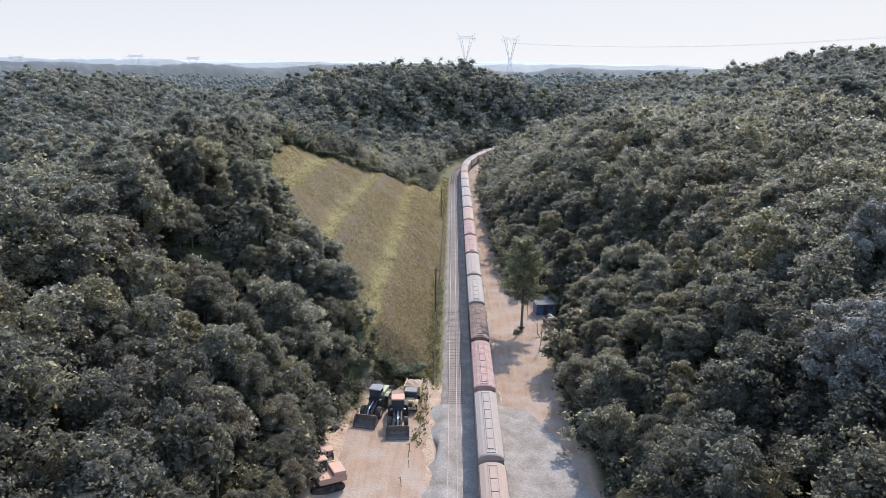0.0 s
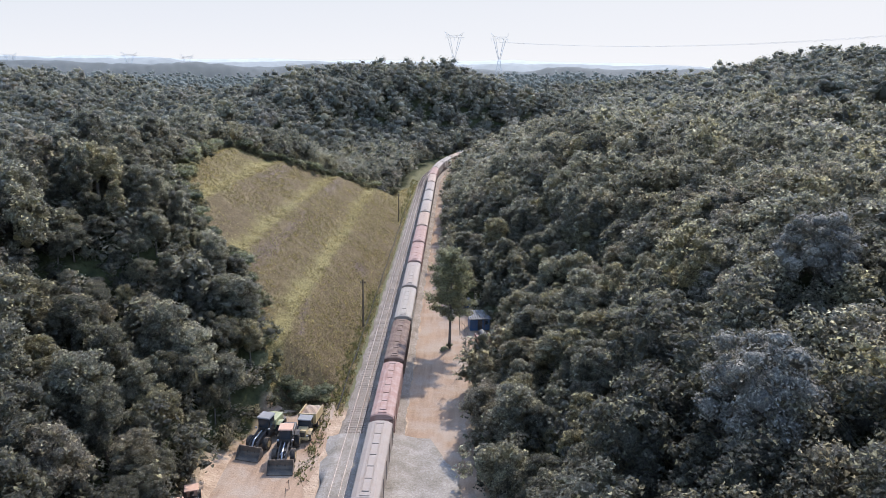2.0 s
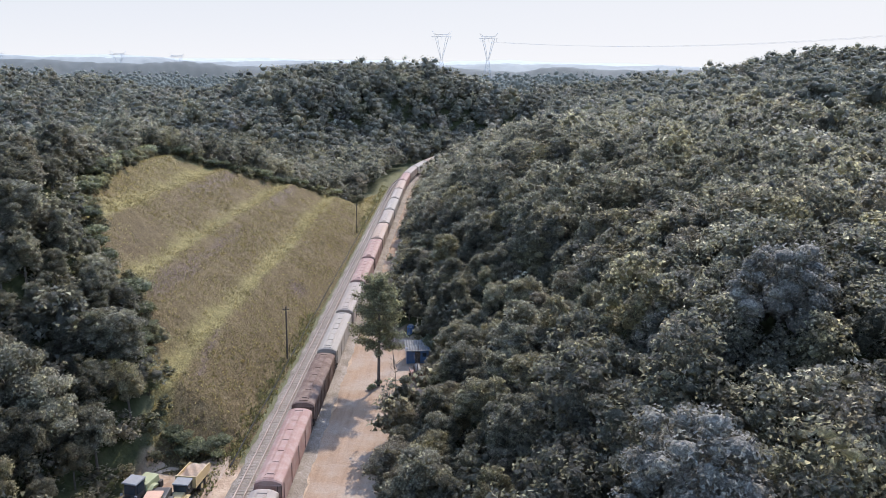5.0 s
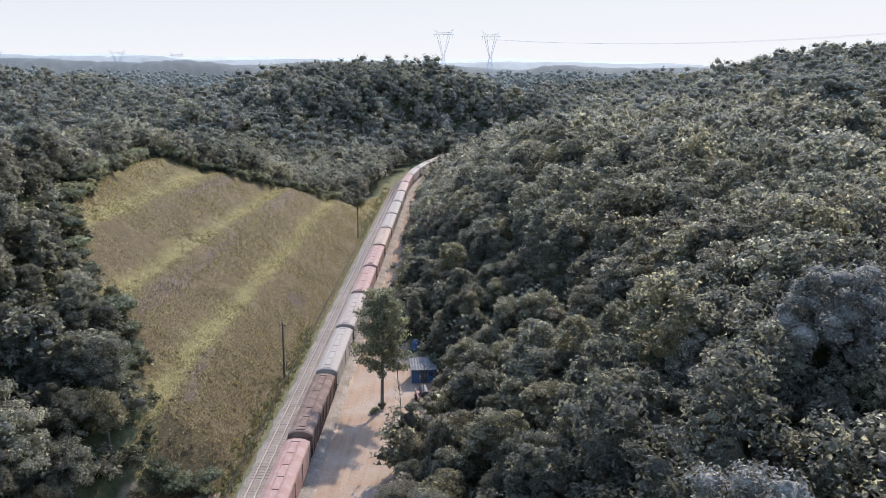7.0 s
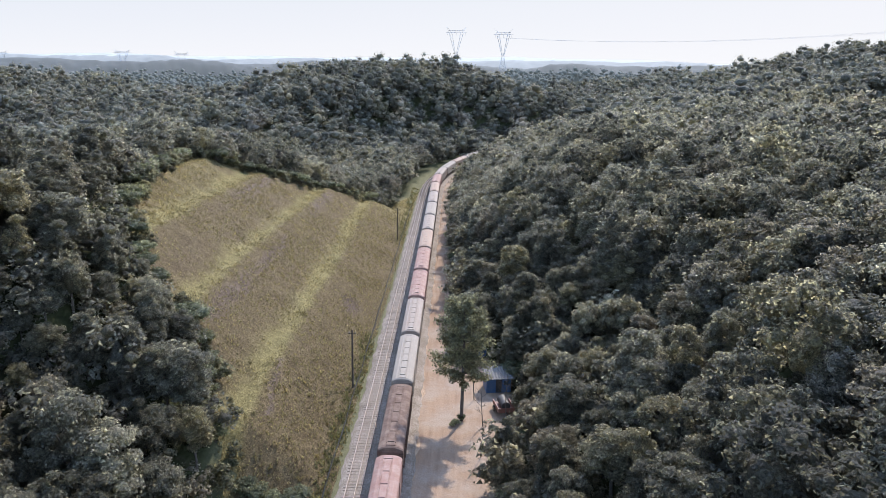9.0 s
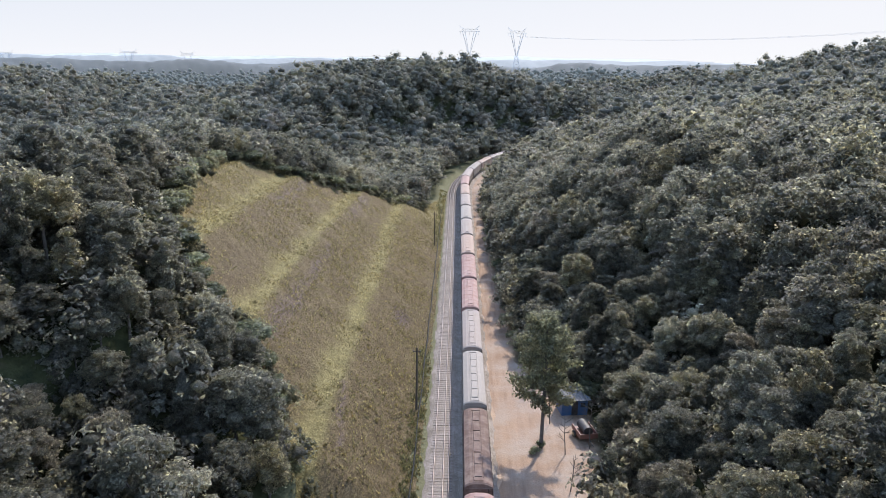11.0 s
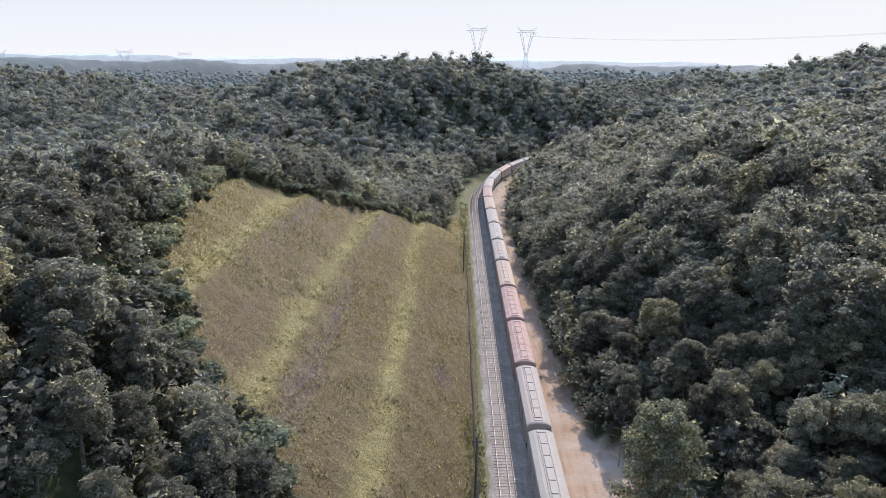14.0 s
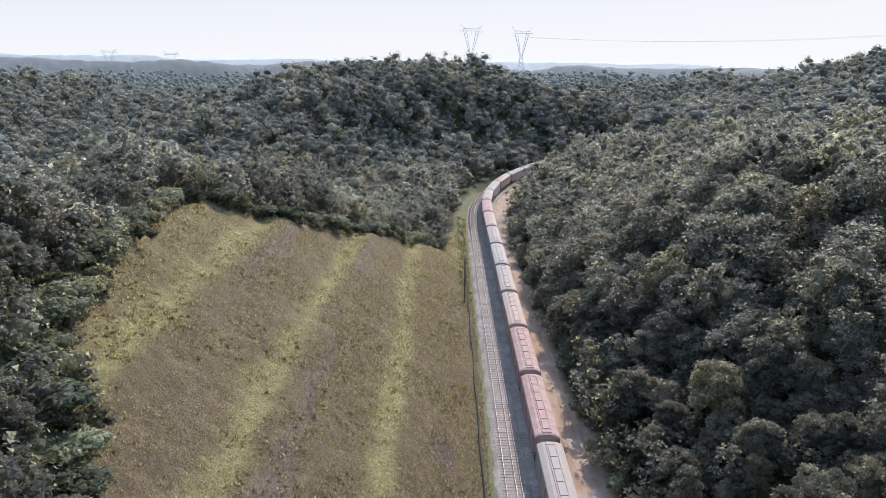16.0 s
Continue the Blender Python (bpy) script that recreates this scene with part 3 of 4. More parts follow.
    for y in (-8.46, 8.46):
        simple("coupler", UNDER, w, lambda bm: box(bm, -0.12, 0.12, y - 0.16, y + 0.16, 0.85, 1.05, 1, 0.03))
    return w


LABELS = {
    "tan": "dusty tan covered hopper wagon on the rails",
    "beige": "beige-grey covered hopper wagon with dusty roof",
    "red": "faded red covered hopper wagon with flaking roof",
    "brown": "dark brown ribbed hopper wagon on the rails",
    "white": "pale grey covered hopper wagon on the rails",
}
ORDER = ["tan", "tan", "tan", "tan", "beige", "red", "brown", "white", "beige", "red", "red", "tan", "beige", "white", "beige", "tan", "red", "beige", "white", "tan", "beige", "white", "tan"]
built = {}
for i, kind in enumerate(ORDER):
    px, py, a = at_line(30 + 113.7 + 17.4 * (i - 6), 3.8)
    m = pose(px, py, 0.51, 0, 0, -math.degrees(a))
    if kind in built:
        copy_thing(built[kind], m)
    else:
        built[kind] = wagon(kind, 15 if kind == "brown" else 5)
        built[kind].matrix_world = m


# ---- trees ----
def ico(sub):
    bm = bmesh.new()
    bmesh.ops.create_icosphere(bm, subdivisions=sub, radius=1.0)
    v = np.array([w.co[:] for w in bm.verts])
    f = np.array([[w.index for w in q.verts] for q in bm.faces])
    bm.free()
    return v, f


OCTA = (np.array([(1, 0, 0), (-1, 0, 0), (0, 1, 0), (0, -1, 0), (0, 0, 1), (0, 0, -1)], float),
        np.array([(0, 2, 4), (2, 1, 4), (1, 3, 4), (3, 0, 4), (2, 0, 5), (1, 2, 5), (3, 1, 5), (0, 3, 5)]))
ICO = {0: OCTA, 1: ico(1)}


def leaves(p, nrm, size, r):
    """Folded leaf sprays at places p, facing about along nrm."""
    k = len(p)
    nrm = nrm + r.normal(0, 0.45, (k, 3))
    nrm /= np.linalg.norm(nrm, axis=1)[:, None]
    t = np.cross(nrm, r.normal(0, 1, (k, 3)))
    t /= np.linalg.norm(t, axis=1)[:, None]
    b = np.cross(nrm, t)
    s = (size * r.uniform(0.6, 1.35, k))[:, None]
    v = np.stack([p - t * s, p + t * s * 0.7 + b * s * 0.75, p + t * s * 0.7 - b * s * 0.75], 1).reshape(-1, 3)
    return v, np.arange(3 * k).reshape(-1, 3)


def crown_arrays(r, radius, low, top, lobes, per_lobe, size, sub, body=0.78):
    """A full, lumpy crown from low to top: leafy clumps over a rounded body, uneven in reach. Returns vertices and two blocks of triangles."""
    iv, jf = ICO[sub]
    mid = low + (top - low) * r.uniform(0.4, 0.52)
    cen, rad = [], []
    skew = r.uniform(0.8, 1.2)
    for k in range(lobes):
        u = 1 - 1.5 * (k + 0.5) / lobes
        s = math.sqrt(1 - u * u)
        ang = k * 2.4 + r.uniform(-0.45, 0.45)
        lr = radius * r.uniform(0.19, 0.37) * (28 / lobes) ** 0.35
        reach = r.uniform(0.66, 1.06)
        cen.append((math.cos(ang) * s * (radius - 0.6 * lr) * reach * skew, math.sin(ang) * s * (radius - 0.6 * lr) * reach / skew,
                    mid + u * ((top - mid if u > 0 else mid - low) - 0.6 * lr) * reach))
        rad.append(lr)
    cen, rad = np.array(cen), np.array(rad)
    vs, tris, quads, o = [iv * np.array([0.42 * radius, 0.42 * radius, 0.24 * (top - low)]) + np.array([0, 0, mid])], [jf], [], len(iv)
    for k in range(lobes):
        c, lr = cen[k], rad[k]
        sq = np.array([1.0, 1.0, r.uniform(0.62, 0.9)])
        wob = 1 + (0.16 * np.sin(iv @ r.normal(0, 3, 3) + r.uniform(0, 6)) + 0.13 * np.sin(iv @ r.normal(0, 6, 3)))[:, None]
        vs.append(iv * lr * body * sq * wob + c)
        tris.append(jf + o)
        o += len(iv)
        n = r.normal(0, 1, (per_lobe, 3))
        n[:, 2] += 0.35
        n /= np.linalg.norm(n, axis=1)[:, None]
        p = c + n * sq * lr * r.uniform(0.78, 1.2, (per_lobe, 1))
        gap = np.linalg.norm(p[:, None, :] - cen[None, :, :], axis=2) / rad[None, :]
        gap[:, k] = 9.0
        free = gap.min(1) > 0.78
        p, n = p[free], n[free]
        v, q = leaves(p, n * 0.6 + np.array([0, 0, 0.5]), size, r)
        vs.append(v)
        quads.append(q + o)
        o += len(v)
    return np.concatenate(vs), np.concatenate(tris), np.concatenate(quads)


def trunk_arrays(bm, r, h, girth, spread):
    """Tapered, slightly bent trunk with forking limbs."""
    p, q = Vector((0, 0, -0.6)), Vector((r.uniform(-0.3, 0.3), r.uniform(-0.3, 0.3), h * 0.55))
    rod(bm, p, q, girth, girth * 0.7, 7)
    for k in range(5):
        a = k * 1.26 + r.uniform(-0.4, 0.4)
        e = q + Vector((math.cos(a) * spread * 0.55, math.sin(a) * spread * 0.55, h * r.uniform(0.22, 0.36)))
        rod(bm, q - Vector((0, 0, r.uniform(0.0, 1.2))), e, girth * 0.45, girth * 0.12, 5)


def tree_kind(seed, radius, h, material, label, low=0.25, lobes=34, per_lobe=150, size=0.16):
    r = np.random.default_rng(seed)
    t = thing("tree", label, "tree", "forest trees beside the railway")
    v, tri, quad = crown_arrays(r, radius, h * low, h, lobes, per_lobe, size, 1)
    arrays("crown", v, [tri, quad], material, t, smooth=True)
    bm = bmesh.new()
    trunk_arrays(bm, r, h, 0.09 + h * 0.012, radius)
    part("trunk", bm, BARK, t)
    return t


KINDS = []
for k in range(9):
    r_ = np.random.default_rng(50 + k)
    KINDS.append(tree_kind(100 + k, r_.uniform(2.5, 3.9), r_.uniform(8.5, 11.5), LEAF, "broad-leaved forest tree with dense dark green crown", r_.uniform(0.06, 0.25), int(r_.integers(26, 38))))
PALE = [tree_kind(130 + k, 4.3, 10.5, LEAF_PALE, "broad silvery-green forest tree in pale bloom", 0.12, 48, 150, 0.14) for k in range(2)]


def scatter(x0, x1, y0, y1, gap, seed):
    r = np.random.default_rng(seed)
    xs, ys = np.meshgrid(np.arange(x0, x1, gap), np.arange(y0, y1, gap * 0.9))
    xs = xs + (np.arange(len(xs)) % 2)[:, None] * gap / 2
    x = xs.ravel() + r.uniform(-0.42, 0.42, xs.size) * gap
    y = ys.ravel() + r.uniform(-0.42, 0.42, xs.size) * gap
    return x, y, 0.56 + 0.54 * r.random(xs.size) ** 1.4, r


# silvery crowns that stand out on the wooded slope
SPECIAL = [(39.5, 66.0, 1.3), (53.5, 88.5, 1.15), (44.0, 93.5, 0.6)]
for i, (x, y, s) in enumerate(SPECIAL):
    m = Matrix.LocRotScale((x, y, float(height(x, y)) + 0.0), Euler((0, 0, i * 1.3)), (s, s, s))
    if i < 2:
        PALE[i].matrix_world = m
    else:
        copy_thing(PALE[i % 2], m)

tx, ty, ts, tr_ = scatter(-95, 110, 24, 262, 3.55, 11)
vx, vy, vs_, _ = scatter(-72, 70, 262, 335, 3.9, 16)
tx, ty, ts = np.append(tx, vx), np.append(ty, vy), np.append(ts, vs_)
ok = is_wood(tx, ty, 3.0 * ts) & (tx > -0.62 * ty - 14) & (tx < 38 + 0.62 * (ty - 18))
for x, y, s in SPECIAL:
    ok &= np.hypot(tx - x, ty - y) > 2.6 * s
tx, ty, ts = tx[ok], ty[ok], ts[ok]
tz = height(tx, ty)
# lower growth where the wood meets the cutting and the service road
lean_ = np.clip((grass_edge(ty) - tx) / 9, 0, 1)
ts = np.where((tx < 0) & (ty > 96) & (ty < 165), ts * (0.78 + 0.22 * lean_), ts)
lean_ = np.clip((ty - cap_end(tx)) / 12, 0, 1)
ts = np.where((tx < 0) & (tx > -50) & (ty > 180) & (ty < 280), ts * (0.7 + 0.3 * lean_), ts)
lean_ = np.clip((tx - track_x(ty) - road_edge(ty)) / 10, 0, 1)
ts = np.where((tx > 0) & (ty > 140) & (ty < 300), ts * (0.68 + 0.32 * lean_), ts)
tall = np.where((tx < -10) & (tx > -26) & (ty > 74) & (ty < 100), 1.2, 1.0)
reach = np.where(tx < 0, -tx * 0.85, tx * 0.88) + np.abs(ty - 115) * 0.42
order = np.argsort(reach)
near, young, mid = order[:285], order[285:570], order[570:]
for j, i in enumerate(near):
    sc = ts[i]
    m = Matrix.LocRotScale((tx[i], ty[i], tz[i]), Euler((tr_.uniform(-0.06, 0.06), tr_.uniform(-0.06, 0.06), j * 2.1)), (sc * 1.08, sc * 1.08, sc * tall[i] * tr_.uniform(0.92, 1.16)))
    if j < len(KINDS):
        KINDS[j].matrix_world = m
    else:
        copy_thing(KINDS[j % len(KINDS)], m)


def forest(name, x, y, z, s, lobes, per_lobe, size, sub, label, seed, material=None, body=0.78):
    """A wood of many joined crowns."""
    r = np.random.default_rng(seed)
    proto = []
    for k in range(10):
        R, h = r.uniform(2.6, 4.0), r.uniform(8.5, 11.5)
        proto.append(crown_arrays(r, R, h * r.uniform(0.05, 0.28), h, lobes, per_lobe, size, sub, body))
    vs, tris, quads, tint, o = [], [], [], [], 0
    for i in range(len(x)):
        v, t, q = proto[i % 10]
        a = r.uniform(0, 6.28)
        c, n = math.cos(a), math.sin(a)
        k = s[i] * 1.08
        w = np.stack([(v[:, 0] * c - v[:, 1] * n) * k + x[i], (v[:, 0] * n + v[:, 1] * c) * k + y[i], v[:, 2] * s[i] * r.uniform(0.9, 1.12) + z[i]], 1)
        vs.append(w)
        tris.append(t + o)
        quads.append(q + o)
        tint.append(np.full(len(v), r.random()))
        o += len(v)
    return tagged(arrays(name, np.concatenate(vs), [np.concatenate(tris), np.concatenate(quads)], material or LEAF_FAR, smooth=True, attrs=(("tint", np.concatenate(tint)),)), label, "forest", kind="stuff")


mid, back_ = mid[:800], mid[800:]
forest("forest", tx[young], ty[young], tz[young], ts[young], 24, 84, 0.2, 1, "lumpy grey-green crowns of the near hillside forest", 20, None, 0.64)
forest("forest", tx[mid], ty[mid], tz[mid], ts[mid], 17, 72, 0.22, 0, "dense dark green subtropical forest on the hillsides", 21, None, 0.52)
forest("forest", tx[back_], ty[back_], tz[back_], ts[back_], 11, 26, 0.34, 0, "dense dark green forest further up the hillsides", 25, None, 0.6)
fx, fy, fs, _ = scatter(-330, 330, 262, 580, 6.1, 12)
ok = is_wood(fx, fy, 3.5) & ((np.abs(fx) > 70) | (fy > 335)) & (np.abs(fx) < 45 + (fy - 60) * 0.58) & ((fy < 478) | (fx < -125) | (fx > 70))
ex, ey, es, _ = scatter(-130, 75, 345, 470, 6.0, 18)
steep = is_wood(ex, ey, 3.0) & (ey < 458)
fx, fy, fs = np.append(fx[ok], ex[steep]), np.append(fy[ok], ey[steep]), np.append(fs[ok] * 1.42, es[steep] * 1.1)
forest("forest", fx, fy, height(fx, fy) - 3.2, fs, 7, 22, 0.34, 1, "distant forest covering the rolling hills", 22, LEAF_DIST, 0.62)

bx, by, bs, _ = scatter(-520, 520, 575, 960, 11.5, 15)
# the haze over these crowns is only their material's glow
forest("forest", bx, by, height(bx, by) - 5, bs * 1.75, 5, 4, 0.5, 0, "far forest closing the valley, haze painted in as glow", 23, LEAF_HAZE_GLOW)


def undergrowth():
    """Bushes and young trees that close the edge of the wood."""
    x, y, s_, r = scatter(-64, 36, 60, 305, 3.0, 33)
    d = track_x(y) - x
    edge = np.where(d > 0, np.maximum(np.abs(x - grass_edge(y)), 0) * (y > 98) + np.abs(d - 14.5) * (y <= 98), -d - road_edge(y))
    ok_ = is_wood(x, y, 0.8) & (edge < np.where(d > 0, 36, 20)) & (r.random(len(x)) < 0.85)
    for px, py, k in SPECIAL:
        ok_ &= np.hypot(x - px, y - py) > 2
    x, y, s_ = x[ok_], y[ok_], s_[ok_] * r.uniform(0.5, 0.95, ok_.sum())
    return forest("undergrowth", x, y, height(x, y) - 2.4 * s_, s_, 8, 46, 0.3, 0, "dense green bushes closing the forest edge", 34, None, 0.55)


undergrowth()


def edge_bushes():
    """Low green bushes and saplings where the cutting's grass meets the wood."""
    x, y, s_, r = scatter(-50, 0, 97, 275, 1.5, 37)
    rim = ~is_grass(x - 2.6, y) | ~is_grass(x, y + 3.0) | ~is_grass(x - 1.5, y - 2.5)
    keep = is_grass(x, y) & rim & (track_x(y) - x > 7) & (r.random(len(x)) < 0.7)
    x, y, s_ = x[keep], y[keep], s_[keep] * r.uniform(0.12, 0.42, keep.sum())
    return forest("undergrowth", x, y, height(x, y) - 2.6 * s_, s_, 6, 34, 0.45, 0, "low bright green bushes fringing the cutting", 38, LEAF_EDGE)


edge_bushes()


def tussocks():
    """Clumps of taller dry grass that stand out on the cutting and shade the earth behind them."""
    x, y, s_, r = scatter(-46, 0, 98, 265, 1.25, 41)
    keep = is_grass(x, y) & is_grass(x - 1.0, y) & (r.random(len(x)) < 0.42 + 0.25 * wavy(x, y, 11))
    x, y, s_ = x[keep], y[keep], s_[keep] * r.uniform(0.035, 0.07, keep.sum())
    return forest("tussocks", x, y, height(x, y) - 5.2 * s_, s_, 4, 30, 0.85, 0, "clumps of taller dry grass on the cutting", 42, TUSSOCK, 0.2)


tussocks()


# the tall pine beside the service road
def pine(x, y, h):
    t = thing("pine_tree", "tall pine with a bare trunk and feathery crown", "tree")
    r = np.random.default_rng(5)
    bm = bmesh.new()
    rod(bm, (0, 0, -0.3), (0.15, 0, h * 0.55), 0.24, 0.17, 9)
    rod(bm, (0.15, 0, h * 0.55), (0.1, 0.1, h - 0.6), 0.17, 0.05, 8)
    vs, qs, o = [], [], 0
    for k in range(54):
        u = k / 53
        z = 5.6 + (h - 6.4) * u + r.uniform(-0.5, 0.5)
        a = k * 2.4
        reach_ = 3.1 * math.sqrt(max(0.0, 1 - (abs(u - 0.3) / 0.72) ** 2.2)) * r.uniform(0.7, 1.08) + 0.4
        tip = np.array([math.cos(a) * reach_, math.sin(a) * reach_, z + 0.5 + 0.3 * reach_ * (u - 0.2)])
        root = np.array([0.12, 0.0, z])
        rod(bm, root, tip, 0.05, 0.015, 4)
        for g in range(7):
            c = root + (tip - root) * (0.3 + 0.75 * g / 6)
            n = r.normal(0, 1, (42, 3))
            n /= np.linalg.norm(n, axis=1)[:, None]
            p = c + n * np.array([0.7, 0.7, 0.75]) * r.uniform(0.3, 1.0, (42, 1))
            v, q = leaves(p, n * 0.6 + np.array([0, 0, 0.6]), 0.155, r)
            vs.append(v)
            qs.append(q + o)
            o += len(v)
    part("trunk", bm, BARK, t)
    arrays("crown", np.concatenate(vs), [np.concatenate(qs)], LEAF_PINE, t)
    t.matrix_world = pose(x, y, 0)
    return t


pine(12.5, 120.9, 16.3)

# ---- poles, cable, pylons ----
def line_pole(x, y, h, lean):
    p = thing("utility_pole", "weathered dark wooden pole at the slope foot", "pole", "poles along the railway")
    simple("shaft", POLEWOOD, p, lambda bm: rod(bm, (0, 0, -0.5), (lean, 0, h), 0.15, 0.10, 10))
    simple("cross_arm", POLEWOOD, p, lambda bm: box(bm, lean - 0.5, lean + 0.5, -0.05, 0.05, h - 0.55, h - 0.43))
    for k in (-0.42, 0.42):
        simple("insulator", STEEL, p, lambda bm: rod(bm, (lean + k, 0, h - 0.43), (lean + k, 0, h - 0.25), 0.05, 0.03))
    p.matrix_world = pose(x, y, float(height(x, y)))


line_pole(-2.7, 129.6, 8.6, 0.05)
line_pole(-4.1, 215.0, 8.2, -0.06)


def tube(name, pts, r, material, parent=None):
    cu = bpy.data.curves.new(name, "CURVE")
    cu.dimensions, cu.bevel_depth, cu.bevel_resolution = "3D", r, 1
    sp = cu.splines.new("POLY")
    sp.points.add(len(pts) - 1)
    for q, p in zip(sp.points, pts):
        q.co = (*p, 1)
    tmp = new(name, cu)
    dg = bpy.context.evaluated_depsgraph_get()
    me = bpy.data.meshes.new_from_object(tmp.evaluated_get(dg))
    bpy.data.objects.remove(tmp)
    me.materials.clear()
    me.materials.append(material)
    ob = new(name, me)
    ob.parent = parent
    return ob


pts = []
for s in np.arange(128, 292, 2.0):
    px, py, _ = at_line(s, -3.15 + 0.06 * math.sin(s * 0.35))
    pts.append((px, py, 0.14 + float(max(0, height(px, py)))))
tagged(tube("drain_pipe", pts, 0.1, PIPE), "thin black pipe along the foot of the slope", "pipe")


def pylon(x, y, z, h, half, turn):
    """Lattice delta pylon: splayed waist, wide top beam with raised tips."""
    p = thing("electricity_pylon", "grey lattice electricity pylon on a distant hill", "pylon", "pylons of the power line")
    t = 0.09 if y < 900 else 0.17
    waist, neck = h * 0.42, h * 0.88

    def legs(bm):
        for sx_ in (-1, 1):
            for sy_ in (-1, 1):
                rod(bm, (sx_ * half * 0.42, sy_ * half * 0.3, 0), (sx_ * 0.9, sy_ * 0.8, waist), t, t, 4)
        for k in range(5):
            u, w = k / 5, (k + 1) / 5
            for sy_ in (-1, 1):
                a = [half * 0.42 * (1 - q) + 0.9 * q for q in (u, w)]
                rod(bm, (-a[0], sy_ * (half * 0.3 * (1 - u) + 0.8 * u), u * waist), (a[1], sy_ * (half * 0.3 * (1 - w) + 0.8 * w), w * waist), t * 0.6, None, 4)
                rod(bm, (a[0], sy_ * (half * 0.3 * (1 - u) + 0.8 * u), u * waist), (-a[1], sy_ * (half * 0.3 * (1 - w) + 0.8 * w), w * waist), t * 0.6, None, 4)
    simple("base", PYLON, p, legs)

    def fork(bm):
        for sx_ in (-1, 1):
            for sy_ in (-0.6, 0.6):
                rod(bm, (sx_ * 0.8, sy_, waist), (sx_ * half * 0.68, sy_, neck), t, t, 4)
                rod(bm, (sx_ * 0.3, sy_, waist), (sx_ * half * 0.42, sy_, neck), t * 0.8, None, 4)
            for k in range(6):
                a, b = k / 6, (k + 1) / 6
                rod(bm, (sx_ * (0.8 + (half * 0.68 - 0.8) * a), 0, waist + (neck - waist) * a), (sx_ * (0.3 + (half * 0.42 - 0.3) * b), 0, waist + (neck - waist) * b), t * 0.6, None, 4)
    simple("fork", PYLON, p, fork)

    def beam(bm):
        for sy_ in (-0.6, 0.6):
            rod(bm, (-half, sy_, neck), (half, sy_, neck), t, None, 4)
            rod(bm, (-half * 0.75, sy_, neck + h * 0.045), (half * 0.75, sy_, neck + h * 0.045), t, None, 4)
        for k in range(12):
            a = -0.75 + 1.5 * k / 12
            rod(bm, (a * half, 0, neck), ((a + 0.125) * half, 0, neck + h * 0.045), t * 0.6, None, 4)
        for sx_ in (-1, 1):
            rod(bm, (sx_ * half * 0.5, 0, neck + h * 0.04), (sx_ * half * 0.95, 0, h), t, t * 0.5, 4)
            rod(bm, (sx_ * half * 0.75, 0, neck + h * 0.04), (sx_ * half * 0.95, 0, h), t * 0.7, None, 4)
    simple("beam", PYLON, p, beam)
    for k in (-0.85, 0.0, 0.85):
        simple("insulator", PYLON, p, lambda bm: rod(bm, (k * half, 0, neck), (k * half, 0, neck - h * 0.07), t * 0.8, None, 5))
    p.matrix_world = pose(x, y, z, 0, 0, turn)


pylon(3.5, 652, 30.5, 37, 8.4, 5)
pylon(42.0, 668, 30.0, 37, 8.0, 5)
pylon(-518, 1200, 8, 40, 12.5, 20)
pylon(-437, 1230, 8, 38, 11, 20)
pylon(-710, 1200, 6, 38, 11, 20)
for k, off in enumerate((-6.2, 0.0, 6.2)):
    a, b = Vector((42.0 + off, 668, 60)), Vector((395 + off, 470 + off * 2, 78))
    w = [tuple(a.lerp(b, u) - Vector((0, 0, 44 * u * (1 - u) * 0.9))) for u in np.linspace(0, 1, 40)]
    tagged(tube("power_cable", w, 0.035, PYLON), "thin grey overhead power cable", "cable", "cables of the power line")

# ---- backdrop: far ridges ----
def far_ridge(k, dist, top, colour, strength):
    """A range of rounded wooded hills kilometres off, with spurs and treetops."""
    cols, rows = 1000, 16
    ang = np.repeat(np.linspace(-0.95, 0.95, cols)[None, :], rows, 0)
    u = np.repeat(np.linspace(0, 1, rows)[:, None], cols, 1)
    reach_ = dist * (1 + 0.2 * u)
    x, y = reach_ * np.sin(ang), reach_ * np.cos(ang)
    crest = top + (7 + 2 * k) * wavy(ang * 900, ang * 300 + 77 * k, 120) + 2.0 * wavy(ang * 900, k * 50.0, 22)
    spur = 7 * wavy(x + 190 * k, y, dist * 0.09) + 1.2 * wavy(y, x, dist * 0.012) + 0.0009 * dist * wavy(x, y, dist * 0.0045)
    z = -25 + (crest + 25) * np.sin(np.clip(u * 1.6, 0, 1.4)) ** 0.8 + spur * np.sin(u * math.pi) ** 0.5 * (u < 0.9)
    v = np.stack([x.ravel(), y.ravel(), z.ravel()], 1)
    m = haze_glow("ridge_haze_glow_%d" % k, colour, strength)
    tagged(arrays("backdrop", v, [grid_faces(cols, rows)], m, smooth=True), "grey-green wooded ridge on the horizon, haze painted in as glow", "hills", kind="structure")


# each farther ridge is painted paler and glows more, in place of air haze
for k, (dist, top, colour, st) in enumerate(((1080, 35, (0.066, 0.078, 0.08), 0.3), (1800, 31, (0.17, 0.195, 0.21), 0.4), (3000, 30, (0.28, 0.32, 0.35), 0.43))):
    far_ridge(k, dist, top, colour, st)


# ---- machines in the yard ----
def wheel(parent, x, y, r, w):
    t = simple("tyre", RUBBER, parent, lambda bm: rod(bm, (x - w / 2, y, r), (x + w / 2, y, r), r, seg=24), bev=0.06)
    simple("rim", YELLOW, t, lambda bm: rod(bm, (x - w / 2 - 0.02, y, r), (x + w / 2 + 0.02, y, r), r * 0.5, seg=16))


